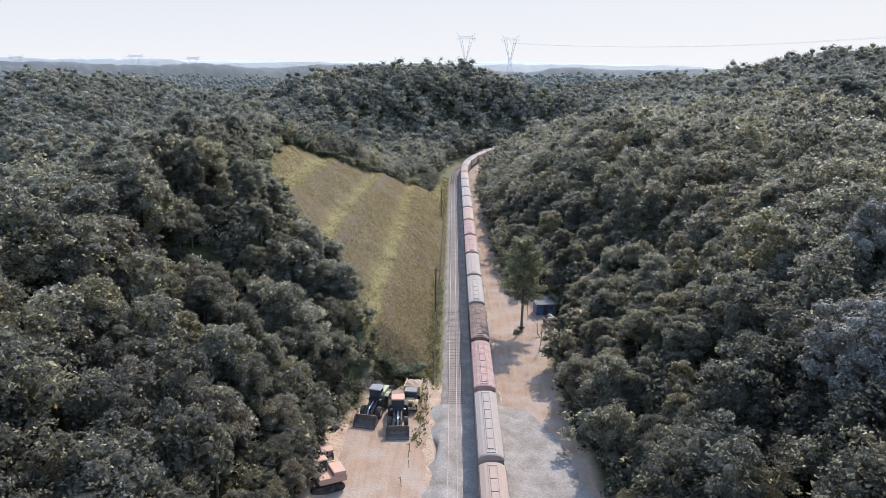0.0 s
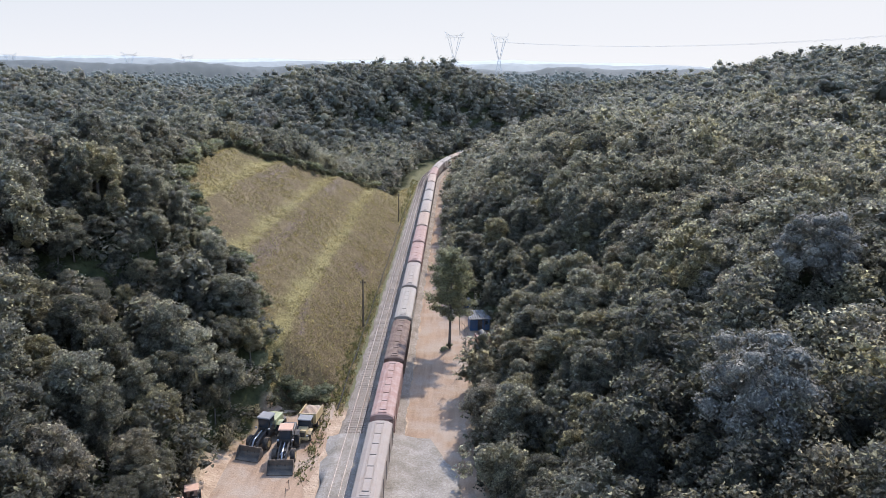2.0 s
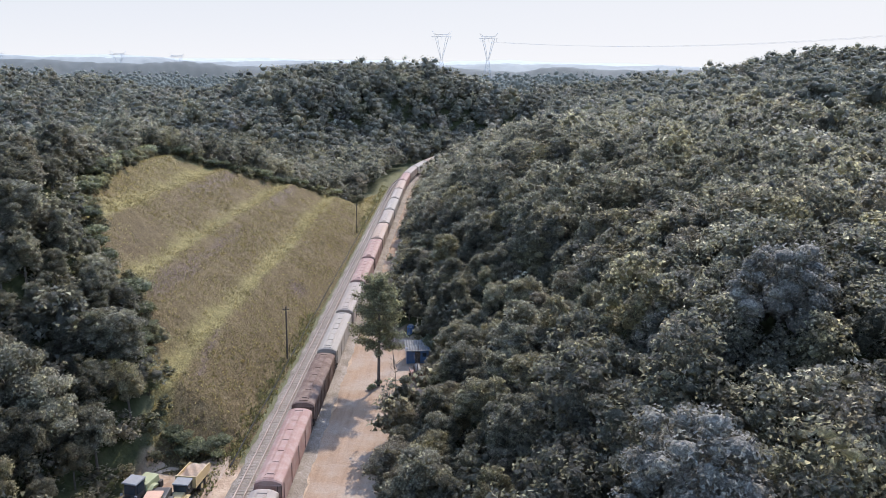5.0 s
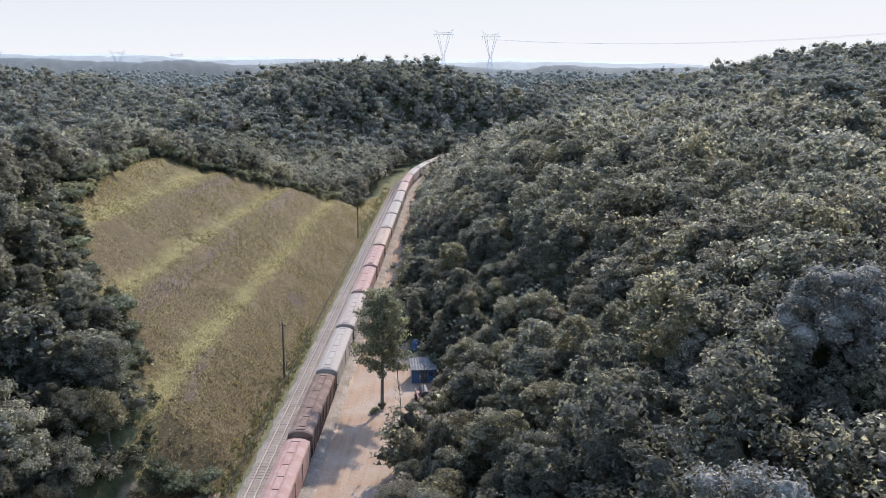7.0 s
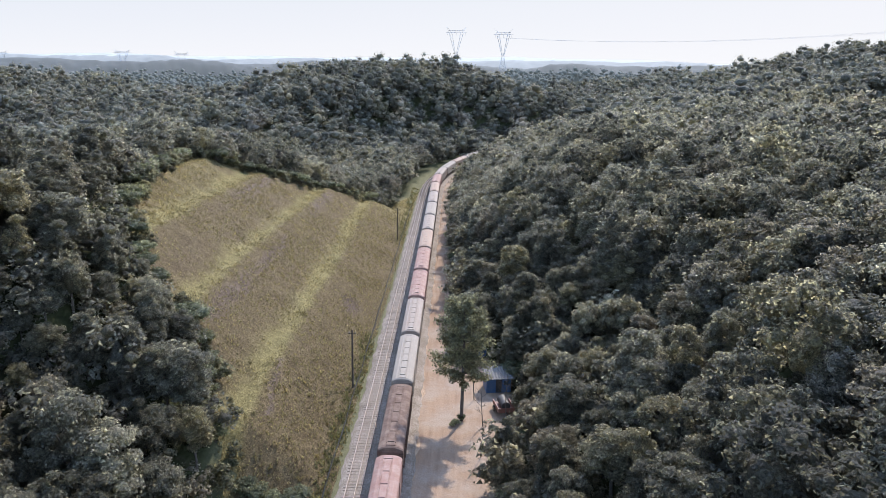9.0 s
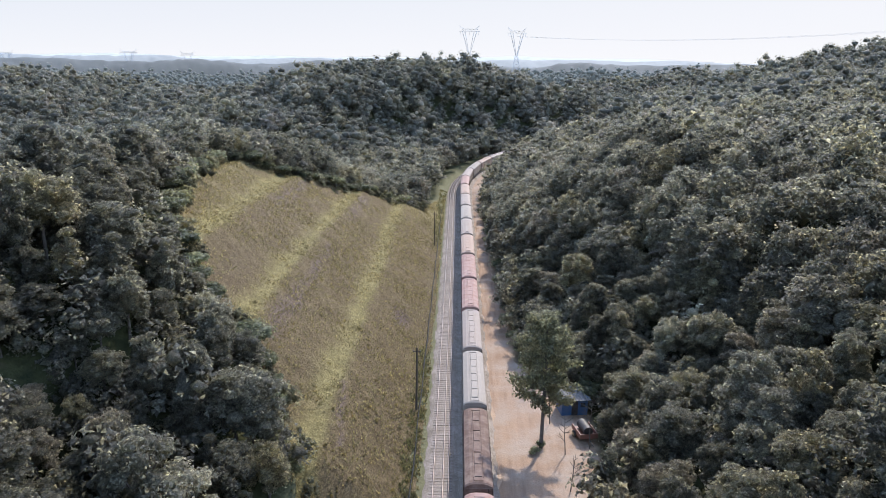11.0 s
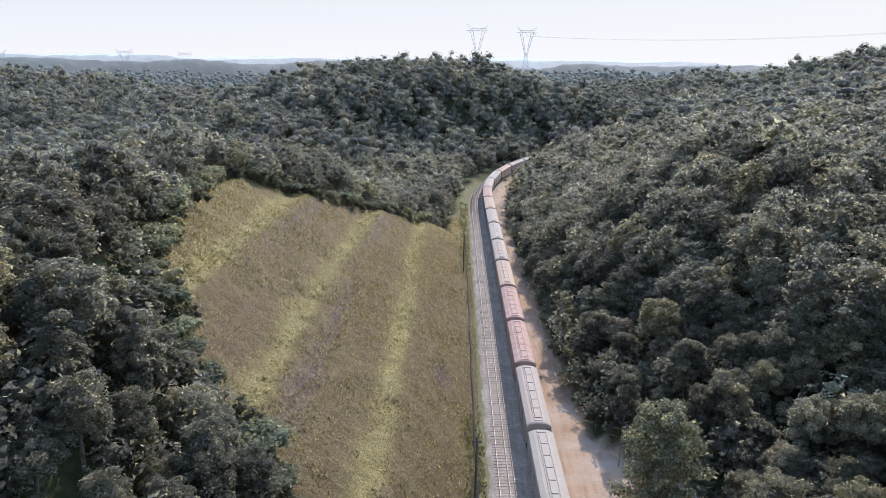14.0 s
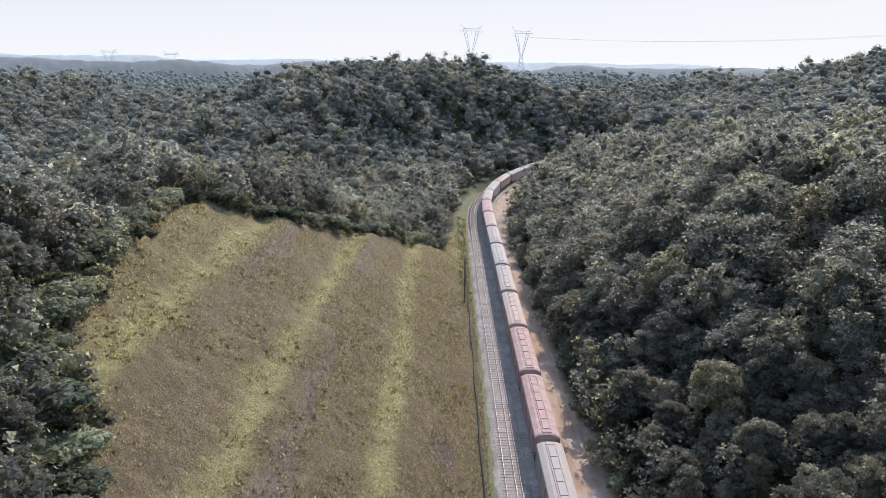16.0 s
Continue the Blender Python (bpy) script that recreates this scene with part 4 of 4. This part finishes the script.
def cab(parent, x, y, z0, w, l, h, top, roof_label):
    c = simple("cab", BLACK, parent, lambda bm: box(bm, x - w / 2, x + w / 2, y - l / 2, y + l / 2, z0, z0 + h, 0.92, 0.06))
    for dx, dy, ww, ll in ((0, -l / 2, w * 0.78, 0.06), (0, l / 2, w * 0.78, 0.06), (-w / 2, 0, 0.06, l * 0.75), (w / 2, 0, 0.06, l * 0.75)):
        simple("window", GLASS, c, lambda bm: box(bm, x + dx - ww / 2, x + dx + ww / 2, y + dy - ll / 2, y + dy + ll / 2, z0 + h * 0.35, z0 + h * 0.9))
    simple("cab_roof", top, c, lambda bm: box(bm, x - w / 2 - 0.1, x + w / 2 + 0.1, y - l / 2 - 0.12, y + l / 2 + 0.12, z0 + h, z0 + h + 0.16, 0.94, 0.05), roof_label)


def wheel_loader(x, y, turn, top, hood, label, roof_label):
    """Bucket towards -y."""
    m = thing("wheel_loader", label, "wheel loader", "machines in the yard")
    simple("engine_hood", hood, m, lambda bm: box(bm, -0.85, 0.85, 1.5, 3.9, 1.1, 2.35, 0.92, 0.12))
    simple("counterweight", BLACK, m, lambda bm: box(bm, -1.05, 1.05, 3.5, 4.1, 0.8, 1.6, 1, 0.08))
    simple("rear_frame", BLACK, m, lambda bm: box(bm, -0.6, 0.6, -0.2, 3.6, 0.7, 1.2, 1, 0.05))
    cab(m, 0, 0.75, 1.45, 1.5, 1.5, 1.75, top, roof_label)
    simple("front_frame", BLACK, m, lambda bm: box(bm, -0.45, 0.45, -2.0, 0.0, 0.75, 1.6, 0.8, 0.05))
    for sx_ in (-0.45, 0.45):
        simple("lift_arm", BLACK, m, lambda bm: prism(bm, [(-0.4, 1.75), (-0.2, 2.0), (-2.2, 1.55), (-3.3, 0.75), (-3.35, 0.45), (-2.1, 1.2)], sx_ - 0.09, sx_ + 0.09))
        simple("lift_ram", STEEL, m, lambda bm: rod(bm, (sx_ * 0.6, -0.5, 1.1), (sx_ * 0.6, -2.3, 1.35), 0.07))
        simple("fender", hood, m, lambda bm: prism(bm, [(1.6, 1.75), (2.2, 1.95), (2.9, 1.85), (3.0, 1.75), (2.2, 1.82)], sx_ * 2.0 - 0.12, sx_ * 2.0 + 0.42))
    simple("tilt_ram", STEEL, m, lambda bm: (rod(bm, (0, -0.5, 1.9), (0, -2.4, 1.7), 0.08), rod(bm, (0, -2.4, 1.75), (0, -3.2, 0.9), 0.1)))

    def bucket(bm):
        prof = [(-3.3, 1.35), (-3.15, 0.5), (-3.35, 0.15), (-4.5, 0.05), (-4.5, 0.12), (-3.5, 0.25), (-3.28, 0.6), (-3.42, 1.35)]
        prism(bm, prof, -1.45, 1.45)
        for sx_ in (-1.45, 1.41):
            prism(bm, [(-3.35, 1.35), (-3.2, 0.15), (-4.5, 0.06), (-3.75, 1.15)], sx_, sx_ + 0.04)
    simple("bucket", DUSTY, m, bucket)
    simple("exhaust", BLACK, m, lambda bm: rod(bm, (0.35, 2.0, 2.3), (0.35, 2.0, 2.95), 0.06))
    for sx_ in (-1.05, 1.05):
        simple("headlight", STEEL, m, lambda bm: box(bm, sx_ * 0.8 - 0.12, sx_ * 0.8 + 0.12, -0.3, -0.15, 1.95, 2.15, 1, 0.03))
        for yy in (-1.35, 2.1):
            wheel(m, sx_, yy, 0.78, 0.55)
    m.matrix_world = pose(x, y, 0.02, 0, 0, turn)


def dump_truck(x, y, turn):
    m = thing("dump_truck", "yellow dump truck carrying earth, parked in the yard", "dump truck", "machines in the yard")
    simple("hood", YELLOW, m, lambda bm: box(bm, -0.75, 0.75, -3.9, -2.3, 1.0, 2.05, 0.92, 0.12))
    simple("grille", BLACK, m, lambda bm: box(bm, -0.5, 0.5, -3.96, -3.84, 1.1, 1.75, 1, 0.03))
    simple("bumper", YELLOW, m, lambda bm: box(bm, -1.15, 1.15, -4.15, -3.8, 0.7, 1.05, 1, 0.06))
    for sx_ in (-0.85, 0.85):
        simple("headlight", STEEL, m, lambda bm: box(bm, sx_ - 0.14, sx_ + 0.14, -3.98, -3.8, 1.15, 1.35, 1, 0.03))
        simple("fender", YELLOW, m, lambda bm: prism(bm, [(-3.7, 1.45), (-3.2, 1.7), (-2.3, 1.7), (-2.2, 1.6), (-3.2, 1.6), (-3.65, 1.38)], sx_ * 1.22 - 0.3, sx_ * 1.22 + 0.3))
        simple("mirror", BLACK, m, lambda bm: box(bm, sx_ * 1.4 - 0.1, sx_ * 1.4 + 0.1, -2.3, -2.24, 2.1, 2.5, 1, 0.02))
    cab(m, 0, -1.5, 1.3, 1.9, 1.5, 1.6, GREYROOF, "pale dusty cab roof")
    simple("chassis", BLACK, m, lambda bm: box(bm, -0.5, 0.5, -3.6, 4.2, 0.7, 1.1))

    def bed(bm):
        for sx_ in (-1.35, 1.25):
            prism(bm, [(-0.5, 1.6), (-0.5, 3.0), (3.9, 2.6), (4.4, 2.1), (3.4, 1.3)], sx_, sx_ + 0.1)
        prism(bm, [(-0.5, 1.5), (-0.5, 1.6), (3.4, 1.4), (4.4, 2.1), (4.4, 2.0), (3.4, 1.25)], -1.3, 1.3)
        box(bm, -1.35, 1.35, -0.6, -0.48, 1.5, 3.15)
    simple("dump_bed", YELLOW, m, bed)

    def load(bm):
        bmesh.ops.create_grid(bm, x_segments=10, y_segments=14, size=0.5)
        for w in bm.verts:
            px, py = w.co.x * 2.5, w.co.y * 4.2 + 1.6
            w.co = Vector((px, py, 2.35 + 0.45 * math.cos(w.co.x * 2.6) * math.cos(w.co.y * 2.6) + 0.08 * math.sin(px * 5 + py * 3)))
    simple("earth_load", EARTH, m, load, "heap of red earth")
    for sx_ in (-1.0, 1.0):
        for yy in (-2.9, 1.4, 2.9):
            wheel(m, sx_, yy, 0.68, 0.5)
    m.matrix_world = pose(x, y, 0.02, 0, 0, turn) @ Matrix.Scale(0.82, 4)


def excavator(x, y, turn):
    """Boom towards -y."""
    m = thing("excavator", "yellow tracked excavator with folded arm on red earth", "excavator", "machines in the yard")
    for sx_ in (-1.1, 1.1):
        t = simple("crawler_track", RUBBER, m, lambda bm: prism(bm, [(-1.9, 0.35), (-1.6, 0.05), (1.6, 0.05), (1.9, 0.35), (1.9, 0.6), (1.6, 0.88), (-1.6, 0.88), (-1.9, 0.6)], sx_ - 0.28, sx_ + 0.28), bev=0.03)
        for yy in (-1.45, -0.5, 0.5, 1.45):
            simple("roller", BLACK, t, lambda bm: rod(bm, (sx_ - 0.3, yy, 0.42), (sx_ + 0.3, yy, 0.42), 0.26, seg=12))
    simple("turntable", BLACK, m, lambda bm: rod(bm, (0, 0, 0.7), (0, 0, 1.05), 0.75, seg=20))
    simple("upper_body", ORANGE, m, lambda bm: (box(bm, -1.25, 1.25, -0.9, 2.2, 1.05, 1.75, 1, 0.08), box(bm, -1.2, 1.2, 0.7, 2.15, 1.75, 2.2, 0.95, 0.1)))
    cab(m, -0.78, -0.35, 1.7, 0.95, 1.6, 1.35, ORANGE, "sun-faded orange cab roof")
    simple("boom", YELLOW, m, lambda bm: prism(bm, [(-0.6, 1.5), (-0.4, 1.9), (-2.6, 4.0), (-4.6, 3.6), (-4.7, 3.35), (-2.7, 3.4)], 0.1, 0.45), bev=0.03)
    simple("stick", YELLOW, m, lambda bm: prism(bm, [(-4.4, 3.85), (-4.75, 3.75), (-4.3, 1.1), (-4.05, 1.1)], 0.13, 0.42), bev=0.03)
    simple("bucket", BLACK, m, lambda bm: prism(bm, [(-4.3, 1.2), (-3.7, 1.1), (-3.3, 0.6), (-3.5, 0.2), (-4.2, 0.1), (-3.9, 0.5)], -0.2, 0.75))
    simple("boom_ram", STEEL, m, lambda bm: rod(bm, (0.27, -0.9, 1.5), (0.27, -2.5, 3.3), 0.08))
    simple("stick_ram", STEEL, m, lambda bm: rod(bm, (0.27, -2.4, 4.0), (0.27, -4.5, 3.85), 0.07))
    m.matrix_world = pose(x, y, 0.02, 0, 0, turn)


def roller_machine(x, y, turn):
    m = thing("road_roller", "dusty orange road roller at the forest edge", "road roller", "machines in the yard")
    simple("drum", DUSTY, m, lambda bm: rod(bm, (-1.0, -1.6, 0.7), (1.0, -1.6, 0.7), 0.7, seg=28))
    simple("drum_frame", YELLOW, m, lambda bm: (box(bm, -1.2, -1.05, -2.4, -0.6, 0.5, 0.95), box(bm, 1.05, 1.2, -2.4, -0.6, 0.5, 0.95), box(bm, -1.2, 1.2, -0.8, -0.55, 0.5, 1.1)))
    simple("engine_hood", ORANGE, m, lambda bm: box(bm, -0.8, 0.8, 0.9, 2.6, 0.8, 1.8, 0.9, 0.12))
    simple("platform", BLACK, m, lambda bm: box(bm, -0.85, 0.85, -0.5, 1.0, 0.75, 1.0, 1, 0.04))
    simple("seat", BLACK, m, lambda bm: (box(bm, -0.25, 0.25, 0.3, 0.8, 1.0, 1.4, 1, 0.05), box(bm, -0.25, 0.25, 0.72, 0.85, 1.4, 1.9, 1, 0.04)))
    for sx_ in (-0.7, 0.7):
        for yy in (-0.35, 0.85):
            simple("canopy_post", BLACK, m, lambda bm: rod(bm, (sx_, yy, 1.0), (sx_, yy, 2.6), 0.04))
        wheel(m, sx_ * 1.25, 1.5, 0.7, 0.5)
    simple("canopy", ORANGE, m, lambda bm: box(bm, -0.9, 0.9, -0.6, 1.1, 2.6, 2.72, 0.95, 0.04))
    m.matrix_world = pose(x, y, 0.02, 0, 0, turn) @ Matrix.Scale(0.8, 4)


wheel_loader(-5.9, 86.2, 4, ORANGE, BLACK, "black wheel loader with faded orange cab roof and lowered bucket", "faded orange cab roof")
wheel_loader(-9.2, 88.9, -12, GREYROOF, LIME, "dark wheel loader with grey cab roof and lime rear", "grey cab roof")
dump_truck(-4.5, 92.2, -3)
excavator(-12.6, 71.0, -62)
roller_machine(-13.1, 75.4, 20)

# stakes with warning tape beside the crossing
for i, (x, y, lean) in enumerate(((-4.0, 77.6, 0.12), (-3.7, 75.4, -0.2), (-4.3, 71.6, 0.15), (-3.9, 79.2, 0.05))):
    st = thing("marker_stake", "thin wooden stake with a strip of orange tape", "stake", "stakes along the yard")
    simple("stick", POLEWOOD, st, lambda bm: rod(bm, (0, 0, -0.1), (lean, 0, 1.1), 0.035, 0.03, 6))
    simple("tape", ORANGE, st, lambda bm: box(bm, lean - 0.05, lean + 0.3, -0.01, 0.01, 0.85, 0.97))
    st.matrix_world = pose(x, y, 0.03, 0, 0, i * 70)

# ---- shed and clutter under the trees ----
shed = thing("shed", "small blue shed with a weathered zinc roof", "shed")
simple("wall", BLUE, shed, lambda bm: (box(bm, -1.7, 1.7, -1.3, -1.2, 0, 2.2), box(bm, -1.7, 1.7, 1.2, 1.3, 0, 2.5), box(bm, -1.7, -1.6, -1.2, 1.2, 0, 2.4), box(bm, 1.6, 1.7, -1.2, 1.2, 0, 2.4)))
simple("door", BLACK, shed, lambda bm: box(bm, -0.4, 0.4, -1.34, -1.29, 0.05, 1.95))
simple("window", GLASS, shed, lambda bm: box(bm, 0.75, 1.35, -1.33, -1.29, 1.1, 1.7))


def zinc_roof(bm):
    n = 40
    rows = [[bm.verts.new((-2.0 + 4.0 * i / n, y, z + 0.03 * math.sin(i * 1.57))) for i in range(n + 1)] for y, z in ((-1.75, 2.22), (1.6, 2.75), (1.6, 2.71), (-1.75, 2.18))]
    for a, b in zip(rows, rows[1:] + rows[:1]):
        for i in range(n):
            bm.faces.new((a[i], a[i + 1], b[i + 1], b[i]))


simple("roof", ZINC, shed, zinc_roof)
shed.matrix_world = pose(17.4, 130.6, 0, 0, 0, 8)

trailer = thing("tank_trailer", "small red trailer carrying a dark tank", "trailer")
simple("frame", rough_paint("trailer_red", (0.2, 0.075, 0.05), 0.6), trailer, lambda bm: (box(bm, -1.1, 1.1, -1.5, 1.5, 0.6, 0.75), box(bm, -1.1, -1.0, -1.5, 1.5, 0.75, 1.2), box(bm, 1.0, 1.1, -1.5, 1.5, 0.75, 1.2), box(bm, -1.0, 1.0, -1.5, -1.42, 0.75, 1.2)))
simple("tank", BLACK, trailer, lambda bm: rod(bm, (0, -1.2, 1.3), (0, 1.2, 1.3), 0.6, seg=20), bev=0.05)
simple("tow_bar", BLACK, trailer, lambda bm: rod(bm, (0, -1.5, 0.6), (0, -2.9, 0.35), 0.06))
for sx_ in (-1.2, 1.2):
    wheel(trailer, sx_, 0.3, 0.42, 0.25)
trailer.matrix_world = pose(18.0, 123.7, 0, 0, 0, 12)

drum = thing("water_drum", "blue plastic drum standing under the trees", "drum")
simple("barrel", BLUE, drum, lambda bm: (rod(bm, (0, 0, 0), (0, 0, 1.5), 0.62, seg=24), rod(bm, (0, 0, 1.5), (0, 0, 1.75), 0.55, 0.35, 24)))
simple("lid", GREYROOF, drum, lambda bm: rod(bm, (0, 0, 1.75), (0, 0, 1.85), 0.34, seg=20))
drum.matrix_world = pose(15.6, 141.5, 0)


# ---- shrubs ----
def shrub_kind(seed, radius, h):
    r = np.random.default_rng(seed)
    t = thing("shrub", "low leafy green shrub on rough ground", "shrub", "shrubs along the clearing")
    v, a, b = crown_arrays(r, radius, h * 0.45, h, 9, 80, 0.17, 1)
    v[:, 2] = v[:, 2] * 0.8
    v[:, 2] = np.maximum(v[:, 2], 0.02)
    arrays("leaves", v, [a, b], SHRUB, t)
    bm = bmesh.new()
    for k in range(4):
        rod(bm, (0, 0, -0.2), (math.cos(k * 1.6) * radius * 0.5, math.sin(k * 1.6) * radius * 0.5, h * 0.7), 0.04, 0.015, 5)
    part("stems", bm, BARK, t)
    return t


SHRUBS = [shrub_kind(300 + k, 1.0 + 0.3 * k, 1.5 + 0.4 * k) for k in range(4)]
r_ = np.random.default_rng(77)
spots = [(-9.5 + 5.5 * u + r_.uniform(-0.5, 0.5), 100.2 + r_.uniform(-0.8, 1.6), 0.9) for u in np.linspace(0, 1, 9)]
spots += [(float(grass_edge(y)) + r_.uniform(-0.5, 1.6), y, r_.uniform(0.7, 1.5)) for y in np.arange(101, 184, 1.5)]
spots += [(x + r_.uniform(-0.6, 0.6), float(cap_end(x)) + r_.uniform(-1.2, 1.5), r_.uniform(0.8, 1.5)) for x in np.arange(-43, -9, 1.6)]
spots += [(12.2 + r_.uniform(-1, 1), 120 + r_.uniform(-1.5, 1.5), 0.4) for _ in range(4)]
spots += [(float(track_x(y) + road_edge(y)) + r_.uniform(0.8, 3.0), y + r_.uniform(-3, 3), r_.uniform(0.9, 1.6)) for y in np.arange(66, 250, 8.0)]
for i, (x, y, sc) in enumerate(spots):
    m = Matrix.LocRotScale((x, y, float(height(x, y))), Euler((0, 0, i * 1.7)), (sc, sc, sc))
    if i < 4:
        SHRUBS[i].matrix_world = m
    else:
        copy_thing(SHRUBS[i % 4], m)

# bare young trees at the edge of the clearing
def bare_tree(x, y, h, seed):
    r = np.random.default_rng(seed)
    t = thing("bare_tree", "thin leafless young tree at the clearing edge", "tree", "bare trees by the clearing")
    simple("trunk", BARK, t, lambda bm: (rod(bm, (0, 0, -0.2), (0.2, 0.1, h * 0.5), 0.07, 0.05, 6), rod(bm, (0.2, 0.1, h * 0.5), (0.1, 0.3, h), 0.05, 0.015, 6)))
    for k in range(9):
        z0, a = h * r.uniform(0.3, 0.9), r.uniform(0, 6.28)
        e = Vector((0.15 + math.cos(a) * h * 0.22, 0.15 + math.sin(a) * h * 0.22, z0 + h * r.uniform(0.08, 0.22)))
        simple("branch", BARK, t, lambda bm: (rod(bm, (0.15, 0.12, z0), e, 0.03, 0.01, 5), rod(bm, (Vector((0.15, 0.12, z0)) + e) / 2, e + Vector((r.uniform(-0.5, 0.5), r.uniform(-0.5, 0.5), 0.3)), 0.018, 0.006, 4)))
    t.matrix_world = pose(x, y, float(height(x, y)), 0, 0, seed * 40)


for i, (x, y, h) in enumerate(((15.2, 119.5, 5.0), (14.2, 126.8, 6.5), (18.2, 121.0, 7.0), (13.4, 139.5, 7.5), (14.8, 112.0, 4.5))):
    bare_tree(x, y, h, i + 3)

# ---- sleepers ----
bm = bmesh.new()
box(bm, -1.2, 1.2, -0.11, 0.11, 0.22, 0.34, 1, 0.015)
sleeper_mesh = bpy.data.meshes.new("sleeper")
bm.to_mesh(sleeper_mesh)
bm.free()
sleeper_mesh.materials.append(SLEEPER)
r_ = np.random.default_rng(9)
for i in range(300):
    px, py, a = at_line(118.0 + i * 0.62, 0.0)
    ob = new("sleeper", sleeper_mesh)
    ob.parent = main_track
    ob.matrix_world = pose(px + r_.uniform(-0.06, 0.06), py, r_.uniform(-0.015, 0.01), 0, 0, -math.degrees(a) + r_.uniform(-1.2, 1.2))


def joined_sleepers(parent, side, s0, s1, half):
    c = np.array([(sx_, sy_, sz_) for sz_ in (0.22, 0.355) for sy_ in (-0.12, 0.12) for sx_ in (-half, half)])
    fq = np.array([(0, 1, 5, 4), (2, 6, 7, 3), (0, 4, 6, 2), (1, 3, 7, 5), (4, 5, 7, 6)])
    v, fs = [], []
    for i, s_ in enumerate(np.arange(s0, s1, 0.62)):
        px, py, a = at_line(s_, side)
        ca, sa = math.cos(-a), math.sin(-a)
        v.append(np.stack([c[:, 0] * ca - c[:, 1] * sa + px, c[:, 0] * sa + c[:, 1] * ca + py, c[:, 2]], 1))
        fs.append(fq + 8 * i)
    ob = arrays("sleepers", np.concatenate(v), [np.concatenate(fs)], SLEEPER, parent)
    tagged(ob, kind="stuff")


joined_sleepers(main_track, 0.0, 118.0 + 300 * 0.62, 458, 1.35)
joined_sleepers(siding, 3.8, 22, 458, 1.0)

# ---- sky seen near the horizon, pale and hazy ----
def sky_material():
    m, n, l, b = nodes("pale_sky")
    sep = n.new("ShaderNodeSeparateXYZ")
    l.new(n.new("ShaderNodeTexCoord").outputs["Object"], sep.inputs[0])
    up = n.new("ShaderNodeMapRange")
    up.inputs["From Min"].default_value, up.inputs["From Max"].default_value = 0, 900
    l.new(sep.outputs["Z"], up.inputs["Value"])
    side = n.new("ShaderNodeMapRange")
    side.inputs["From Min"].default_value, side.inputs["From Max"].default_value = -3500, 2600
    l.new(sep.outputs["X"], side.inputs["Value"])
    low = ramp(n, l, up.outputs["Result"], [(0.0, (0.90, 0.935, 0.955)), (0.25, (0.82, 0.875, 0.925)), (1.0, (0.62, 0.72, 0.84))])
    col = mix(n, l, side.outputs["Result"], low, mix(n, l, 0.55, low, (0.985, 0.995, 0.99)))
    em = n.new("ShaderNodeEmission")
    l.new(col, em.inputs["Color"])
    em.inputs["Strength"].default_value = 0.236
    l.new(em.outputs[0], n["Material Output"].inputs["Surface"])
    return m


ang = np.linspace(0, 2 * math.pi, 129)
zs = np.linspace(-200, 800, 6)
v = np.concatenate([np.stack([4700 * np.sin(ang), 4700 * np.cos(ang), np.full(129, z)], 1) for z in zs])
tagged(arrays("backdrop", v, [grid_faces(129, 6)], sky_material(), smooth=True), "pale hazy daylight sky above the horizon", "sky", kind="structure")
